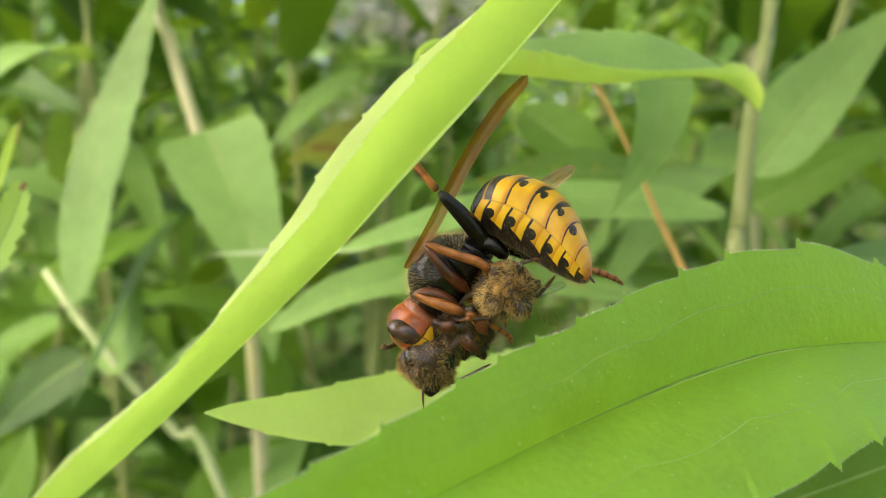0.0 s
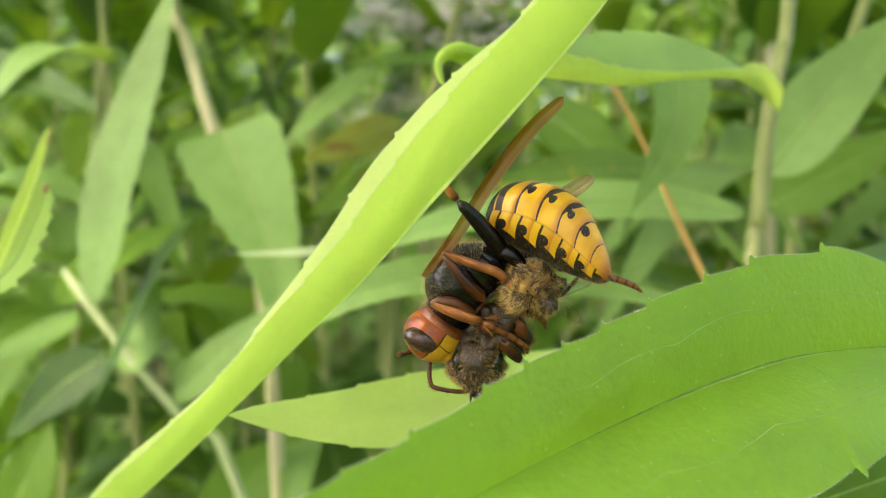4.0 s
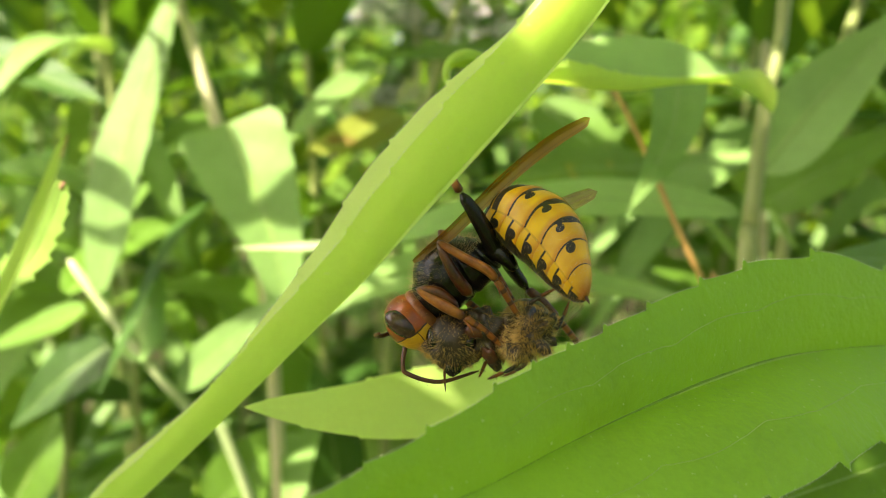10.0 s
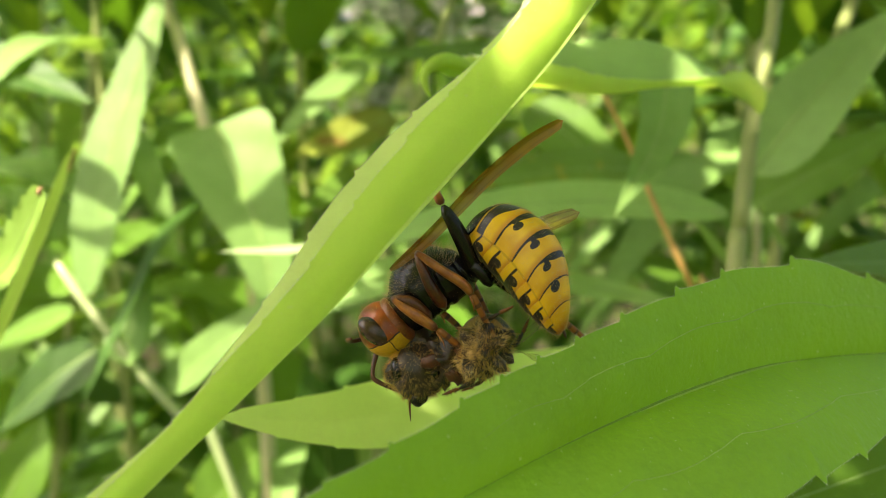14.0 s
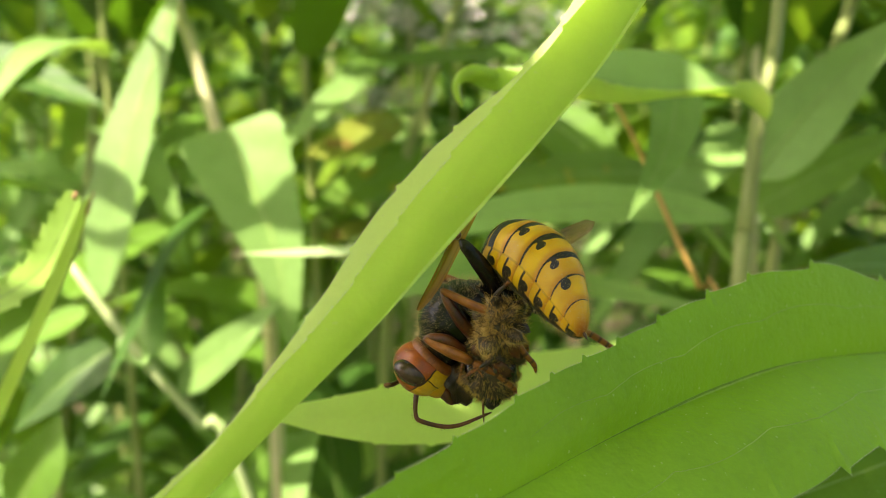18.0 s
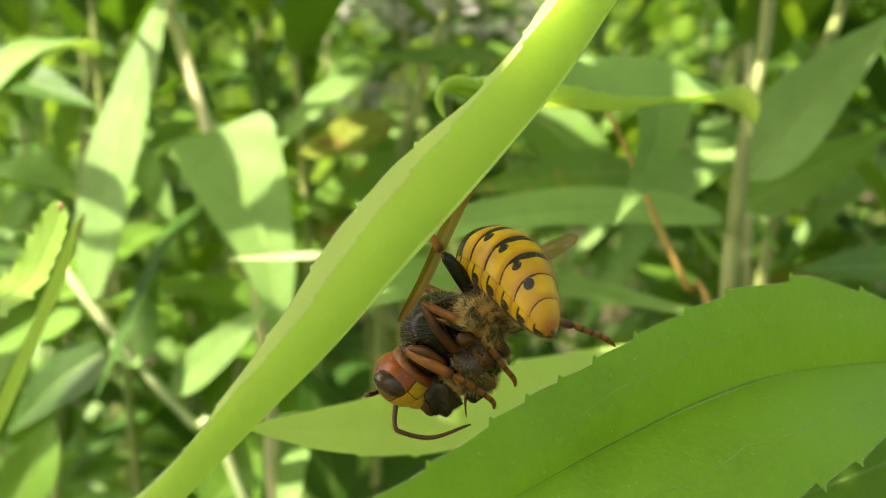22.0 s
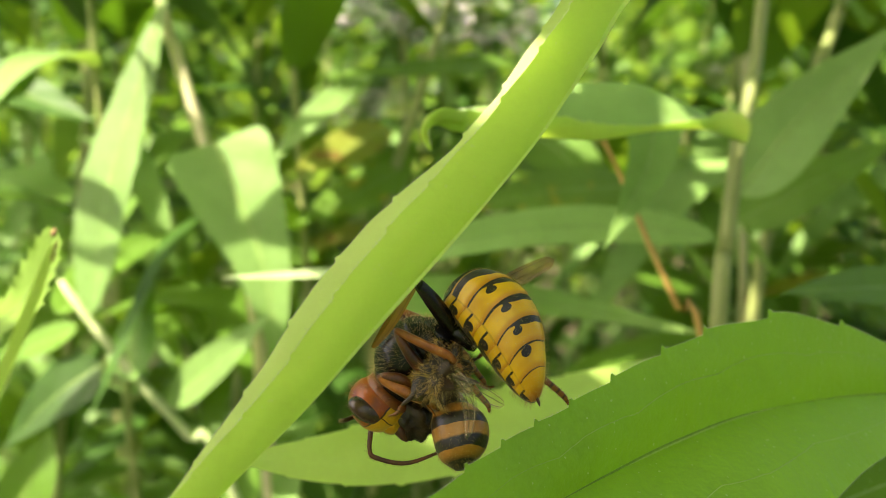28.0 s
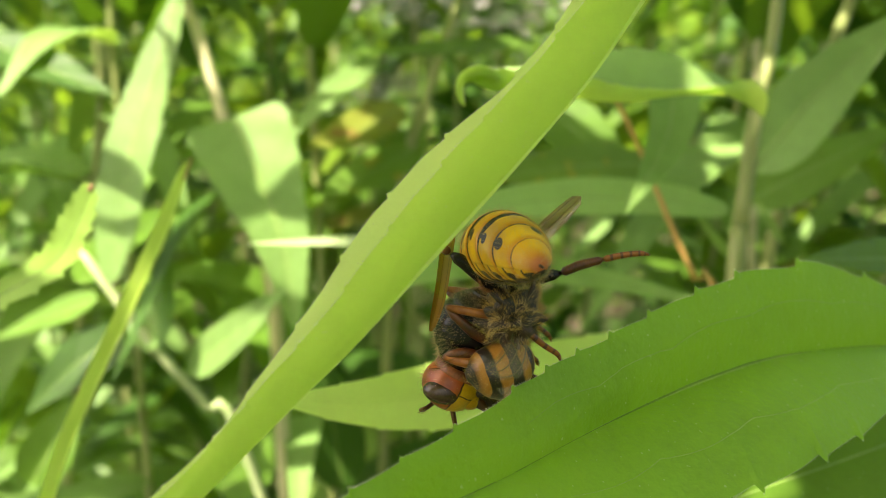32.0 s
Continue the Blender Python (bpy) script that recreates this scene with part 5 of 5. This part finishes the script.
    for k, (x, z) in enumerate(((-1.4, -1.4), (0.0, -1.8), (1.3, -1.5), (-0.6, 1.6), (0.9, 1.5))):
        s = 1 if k % 2 else -1
        leg = part("leg", tube([(x * 0.6, s * 0.8, z * 0.7), (x * 1.6, s * 1.4, z * 1.5), (x * 2.1, s * 1.1, z * 2.3)], (0.2, 0.24, 0.15), 8), BEE_BODY, bee, "dark bent leg")
        limb("foot", [(x * 2.1, s * 1.1, z * 2.3), (x * 2.5, s * 0.9, z * 2.6), (x * 2.5, s * 0.6, z * 3.1)], (0.15, 0.17, 0.07), TARSUS, leg)
    for s in (-1, 1):
        w = blade([(0.2, s * 1.2, 0.9), (2.4, s * 2.2, 2.0), (5.0, s * 3.2, 2.2), (7.2, s * 3.6, 1.8)], 1.3, (0.2, s * -0.5, 0.85), fold=0.1, n=20, m=4, base=0.5, end=0.35)
        part("wing", w, WING_CLEAR, bee, "clear crumpled wing")
    return bee, head, scrap, tail


bee, bee_head, bee_scrap, bee_tail = build_bee()


# ---------------------------------------------------------------- the cloud that uncovers the sun
def build_cloud():
    rnd = random.Random(3)
    lumps = [ball((rnd.uniform(-26, 26) * 1000, rnd.uniform(-22, 22) * 1000, rnd.uniform(-3, 3) * 1000), [rnd.uniform(9, 17) * 1000] * 2 + [rnd.uniform(4, 7) * 1000], 0, 0, 0, 8, 12, 0.3, k) for k in range(26)]
    return tagged(part("backdrop_cloud", join(*lumps), CLOUD), "white cloud drifting off the sun", "cloud", kind="structure")


cloud = build_cloud()

# ---------------------------------------------------------------- what moves
SWAY = [(0, 1.2, 4.8, 2.1), (0.5, 1.8, 5.3, 1.2), (1, 0.9, 5.4, 1.5), (1.5, 1.4, 5.1, 1.4), (2, 1.3, 4.8, 1.4), (2.5, 1.8, 4.1, 2.0), 
    (4.5, 1.8, 4.5, 1.0), (5, 0.6, 4.6, 1.3), (5.5, 0.5, 4.0, 0.1), (6, 0.9, 3.6, 1.5), (6.5, 0.7, 3.2, 0.6), (7, -0.4, 3.6, 1.5), 
    (7.5, 0.3, 3.4, 1.5), (8, 0.0, 3.7, 2.0), (8.5, 1.0, 1.9, -0.1), (9, 0.2, 1.3, 1.5), (9.5, 0.7, 0.7, 1.1), (10, 0.3, 0.9, 1.5), 
    (10.5, 0.2, 1.6, 1.4), (11, 1.0, 0.8, 0.1), (11.5, -0.2, 0.9, 1.1), (12, -0.5, 0.6, -0.2), (12.5, -1.1, 0.7, 0.6), (13, 0.0, 0.0, 0.0), 
    (13.5, -0.3, 1.1, 1.7), (14, 0.1, 1.8, -0.3), (14.5, 0.2, 0.6, 0.3), (16.5, -0.7, -3.0, -0.7), (17, -1.4, -1.7, 0.7), (17.5, -0.5, -1.8, -1.1), 
    (18, -0.9, -1.9, -0.4), (18.5, -0.8, -1.3, -0.6), (19, -0.9, -0.6, 0.0), (19.5, -0.7, -0.5, -1.0), (20, -1.6, -0.9, -0.3), (20.5, -1.2, -0.9, -0.8), 
    (21, -1.7, -0.6, 0.1), (21.5, -1.5, -2.0, 0.1), (22, -2.0, -2.0, 0.1), (22.5, -2.2, -2.5, 0.3), (23, -2.0, -2.1, -0.1), (23.5, -1.7, -1.7, -0.3), 
    (24, -0.9, -1.3, -0.6), (24.5, -1.5, -1.2, 0.1), (25, -1.5, -2.1, 0.1), (25.5, -1.5, -2.7, -0.6), (27.5, -1.5, -2.2, -0.3), (28, -1.9, -3.2, -0.1), 
    (28.5, -1.3, -4.8, 0.2), (29, -1.6, -4.9, 0.9), (29.5, -2.2, -3.6, 0.7), (30, -1.2, -3.4, 0.4), (30.5, -1.0, -3.0, 0.7), (31, -0.9, -3.7, -0.0), 
    (31.5, -1.6, -5.0, 0.5), (32, -1.9, -5.9, -0.4)]
SLENDER = [(0, 0.8, 4.2, -1.4), (1, 0.8, 4.8, -1.1), (2, 0.8, 4.1, -1.8), (2.5, 1.0, 3.3, -1.7), (4.5, 0.6, 3.9, -0.8), (5, 0.1, 4.0, -0.7), 
    (6, 0.6, 2.9, -1.0), (7, 0.5, 3.0, -0.4), (8, -0.1, 3.0, -0.3), (9, -0.4, 1.0, 0.1), (10, 0.5, 0.4, -0.6), (11, 0.2, 0.6, -0.5), 
    (12, -0.9, 0.8, 0.3), (13, 0.0, 0.0, 0.0), (14, 3.5, 1.6, -0.6), (14.5, 2.7, 0.4, -0.5), (16.5, 2.0, -3.0, -1.4), (17, 1.2, -2.2, -2.8), 
    (17.5, 0.0, -1.7, -1.3), (18, 0.0, -2.1, -2.1), (19, -0.3, -0.8, -2.1), (20, 0.4, -0.8, -0.4), (21, -0.4, -0.7, -1.4), (22, 1.5, -2.1, -1.2), 
    (23, 2.1, -1.8, 0.5), (24, 2.2, -1.5, -1.8), (25, 2.7, -2.1, -0.5), (25.5, 2.5, -2.5, -0.6), (27.5, 1.9, -2.2, -0.9), (28, 1.9, -2.9, 1.5), 
    (28.5, 3.8, -4.9, -0.7), (29, 4.1, -5.2, -0.6), (30, 4.6, -3.7, -1.0), (31, 4.0, -4.0, -1.6), (31.5, 3.3, -5.2, -0.5), (32, 5.5, -5.6, 0.8)]
HORNET = [(0, 3.9, 68.5, 591.5, 3), (1, 3.5, 69.1, 590.8, 2.7), (2, 3.1, 68.5, 590.6, -1.5), (2.5, 3.9, 67.9, 591.3, 4.3), (5, 3.1, 68.3, 591, 0.7), (6, 3.5, 67.5, 591.6, 3.8), 
    (7, 2.9, 67.4, 591.6, -1.8), (8, 2.1, 67.4, 592, 3.8), (9, 1.7, 65.2, 593.1, 0), (10, 1.9, 64.6, 592.1, -7.2), (11, 2.9, 64.5, 590.7, -10.6), (12, 2, 64.3, 590.9, -13.3), 
    (13, 1.6, 63.8, 591.8, -7.6), (14, 2.5, 65.7, 591.5, -11.5), (16.5, 1.5, 60.9, 591, 0.8), (17, 0.9, 62, 591.3, -0.8), (18, 0.5, 61.7, 590.2, -2.6), (19, 1.1, 63.2, 591.2, 3), 
    (20, 1.2, 62.7, 590.7, 1.5), (21, 1.1, 63.1, 591.2, 5.3), (22, 0.9, 61.6, 590.8, -4.3), (23, 0.4, 61.5, 591.1, 2.4), (24, 2, 62.4, 590.2, -6), (25, 0.6, 61.7, 591.4, 1.9), 
    (28, 0.4, 60.6, 592.7, -3.9), (29, 0.5, 58.7, 592.4, -7.3), (30, 0.4, 60.1, 590.8, 3.3), (31, 1.3, 60, 591.1, 16.7), (32, 0.6, 57.8, 590.8, 13.6)]
ABDOMEN = [(0, -28.2, 27.9, -12, 0, 0), (1, -15.1, 47.1, -12, 0, 0), (2, -21.1, 36.9, -10, 0, 0), (2.5, -23.3, 41.5, -10, 0, 0), (5, -19.7, 28.6, -8, 0, 0), 
    (6, -29.6, 32, -8, 0, 0), (7, -25, 25.1, -2, 0, 0), (8, -32.9, 16.1, -2, 0, 0), (9, -21.3, 35.2, -10, 0, 0), (10, -25.7, 42.3, 0, 0, 0), 
    (11, -21.7, 46, 4, 0, 0), (12, -22.8, 49.1, 6, -0.4, 0.5), (13, -45, 46.5, 9, -0.3, 0.3), (14, -31.4, 24.4, 9, 0, 0), (16.5, -39.7, 53.5, 6, 0, 0), 
    (17, -21.9, 48.3, 0, -0.4, 0.4), (18, -29.5, 45.6, 4, -0.3, 0.5), (19, 3, 49, -18, 0, 0), (20, -23.6, 45.5, 2, 0, 0), (21, 14.3, 53, -22, 0.6, 0), 
    (22, -21.1, 54.4, 4, -0.7, 0.8), (23, -26.6, 47, 6, -0.6, 0.6), (24, -28.2, 54.9, 6, -0.7, 0.6), (25, -35.6, 45.3, 6, -0.5, 0.5), (28, -38.8, 36.7, 9, 0, 0), 
    (29, -44.3, 49.8, 9, -0.3, 0.3), (30, -9.8, 49, -8, 0, 0), (31, 17.2, 64, -28, 0, 0), (32, 38.3, 69, -34, 0, 0)]
FREE_LEG = [(0, -21.6), (1, -19.2), (2, -12.3), (2.5, -19), (5, -20.5), (6, -23.1), 
    (7, -22.5), (8, -42.9), (9, -43.7), (10, -44.6), (11, -33.3), (12, -34.7), 
    (13, -26.7), (14, -26), (16.5, -68.4), (17, -56.4), (18, -28.4), (19, 1.9), 
    (20, -19), (21, -34.9), (22, -16.5), (23, -32), (24, -34.5), (25, -25.2), 
    (28, -34.3), (29, -19.7), (30, -18.8), (31, -17.2), (32, -1.1)]
WING_TURN = [(0, 10), (2, 9), (2.5, 4), (5, 6), (6, 2), (8, 0), (10, 2), (11, 5), (12, 8), (13, 10), (14, 8), (16.5, 15), (18, 18), (19, 10), (20, 15), (21, 8), (22, 20), (24, 26), (25, 22), (28, 17), (29, 13),
             (30, 13), (31, 17), (32, 20)]
BEE = [(0, 5.4, 66.1, 586.8, -60, -70), (1, 4.8, 66.7, 588.2, -60, -70), (2, 4.6, 66.1, 587.2, -60, -70), (5, 5.9, 65.9, 587.8, -60, -70), (6, 5.4, 65.1, 588.2, -60, -70), (7, 6.5, 65, 588.2, -60, -70), 
    (8, 6.1, 65, 587.2, -58, -70), (9, 5.7, 62.8, 585.5, -45, -68), (10, 4.3, 62.2, 584.4, -40, -68), (11, 3.8, 62.1, 584.1, -40, -68), (12, 3, 61.9, 584.6, -40, -68), (13, 2.9, 61.4, 584, -42, -68), 
    (14, 3.1, 63.3, 583.6, -42, -68), (17, 0.8, 59.6, 586.9, -30, -66), (18, 0.1, 59.3, 587, -30, -66), (19, 1.5, 60.8, 585.4, -30, -66), (20, 1.4, 60.3, 588.1, -38, -66), (21, 0.6, 60.7, 587, -60, -68), 
    (22, 1, 59.2, 590, -90, -70), (23, 2.1, 59.1, 586.5, -140, -70), (24, 2.5, 60, 586.5, -150, -70), (25, 1.2, 59.3, 588.6, -150, -70), (26, 0.4, 59, 588.7, -125, -30), (27, -0.5, 58.6, 588.8, -100, 8), (28, -1.3, 58.2, 588.9, -80, 40), (29, -1.7, 56.3, 586.9, -108, 32), 
    (30, 1.3, 57.7, 585.9, -112, 35), (31, 1.4, 57.6, 587.3, -176, 48), (32, 0.9, 55.4, 588.4, -166, 45)]
BEE_HEAD = [(0, -1.2, 66.9, 580.3), (1, 0.1, 67.5, 578.7), (2, 0.5, 66.9, 580.2), (5, 1.2, 66.7, 580.7), (6, 1.3, 65.9, 580.2), (7, -0, 65.8, 581.2), 
    (8, -0.4, 65.8, 582), (9, -0.9, 63.6, 583.3), (10, -2.2, 63, 583.5), (11, -1.5, 62.9, 581.9), (12, -4.1, 62.7, 583.8), (13, -3.2, 62.2, 582.8), 
    (14, -2.9, 64.1, 581.4), (17, -0.3, 60.4, 582.9), (18, -0.4, 60.1, 582.4), (19, -0.2, 61.6, 581.1), (20, -0.3, 61.1, 584), (21, -1.2, 61.5, 582.4), 
    (22, -0.1, 60, 584.8), (23, -2.6, 59.9, 583.7), (24, -1.6, 60.8, 584.4), (25, -3.5, 60.1, 585.3), (26, -3.8, 60.8, 585.6), (27, -4.1, 61.5, 585.9), (28, -4.4, 62.1, 586.2), (29, -4.2, 60.2, 584.2), 
    (30, -0.9, 61.6, 581), (31, -0.7, 61.5, 583.4), (32, -1, 59.3, 583.3)]
BEE_TAIL = [(0, 5.9, 71.1, 586.3, -60, -70), (1, 5.3, 71.7, 587.7, -60, -70), (2, 5.1, 71.1, 586.7, -60, -70), (5, 6.4, 70.9, 587.3, -60, -70), (6, 5.9, 70.1, 587.7, -60, -70), (7, 7, 70, 587.7, -60, -70), 
    (8, 6.6, 70, 586.7, -58, -70), (9, 6.2, 67.8, 585, -45, -68), (10, 4.8, 67.2, 583.9, -40, -68), (11, 4.3, 67.1, 583.6, -40, -68), (12, 3.5, 66.9, 584.1, -40, -68), (13, 3.4, 66.4, 583.5, -42, -68), 
    (14, 3.6, 68.3, 583.1, -42, -68), (17, 1.3, 64.6, 586.4, -30, -66), (18, 0.6, 64.3, 586.5, -30, -66), (19, 2, 65.8, 584.9, -30, -66), (20, 1.9, 65.3, 587.6, -38, -66), (21, 1.1, 65.7, 586.5, -60, -68), 
    (22, 1.5, 64.2, 589.5, -90, -70), (23, 2.6, 64.1, 586, -140, -70), (24, 3, 65, 586, -150, -70), (25, 1.7, 64.3, 588.1, -150, -70), (26, 1.3, 62.2, 586.8, -125, -30), (27, 0.9, 59.8, 585.3, -100, 8), (28, 0.5, 57, 583.8, -80, 40), (29, -2.3, 55.1, 583.1, -108, 32), 
    (30, -0.1, 56.5, 581.1, -112, 35), (31, 0.9, 56.4, 584.1, -176, 12), (32, 0.1, 54.2, 584.2, -166, 14)]


def motions():
    walk(strip, [(t, pose(x * MM, y * MM, z * MM)) for t, x, y, z in SWAY])
    walk(slender, [(t, pose(x * MM, y * MM, z * MM)) for t, x, y, z in SLENDER])
    walk(hornet, [(t, pose(x * MM, y * MM, z * MM, 0, -a, 0)) for t, x, y, z, a in HORNET])
    walk(abdomen, [(t, pose(x * MM, 0, z * MM, 0, -a, 0) @ pose(0, 0, 0, 0, 0, -tip) @ pose(0, 0, 0, roll)) for t, a, tip, roll, x, z in ABDOMEN])
    walk(near_wing, [(t, pose(-0.0074, -0.0016, -0.0022, 0, -a, 0)) for t, a in WING_TURN])
    walk(free_leg, [(t, pose(0.0006, 0.0042, -0.0006, 0, -a, 0)) for t, a in FREE_LEG])
    held = [pose(x * MM, y * MM, z * MM, 0, -a, 0) @ pose(0, 0, 0, 0, 0, -tip) for t, x, y, z, a, tip in BEE]
    tails = [pose(x * MM, y * MM, z * MM, 0, -a, 0) @ pose(0, 0, 0, 0, 0, -tip) for t, x, y, z, a, tip in BEE_TAIL]
    heads = [pose(x * MM, y * MM, z * MM, 0, 0, 6 * math.sin(t)) for t, x, y, z in BEE_HEAD]
    middles = [pose(*((m.translation * 0.45 + h.translation * 0.55)), 0, 25 * math.sin(0.7 * r[0]), 0) for m, h, r in zip(held, heads, BEE)]
    walk(bee, [(r[0], m) for r, m in zip(BEE, held)])
    for piece, poses in ((bee_head, heads), (bee_scrap, middles), (bee_tail, tails)):
        walk(piece, [(r[0], m.inverted() @ w) for r, m, w in zip(BEE, held, poses)])
    cross = Vector((0, 0, 1)).cross(toward_sun).normalized()
    middle = toward_sun * 300
    walk(cloud, [(t, Matrix.Translation(middle + cross * d)) for t, d in ((0, 0), (5.0, 8), (6.5, 30), (8.0, 50), (8.6, 64), (32, 150))])


motions()
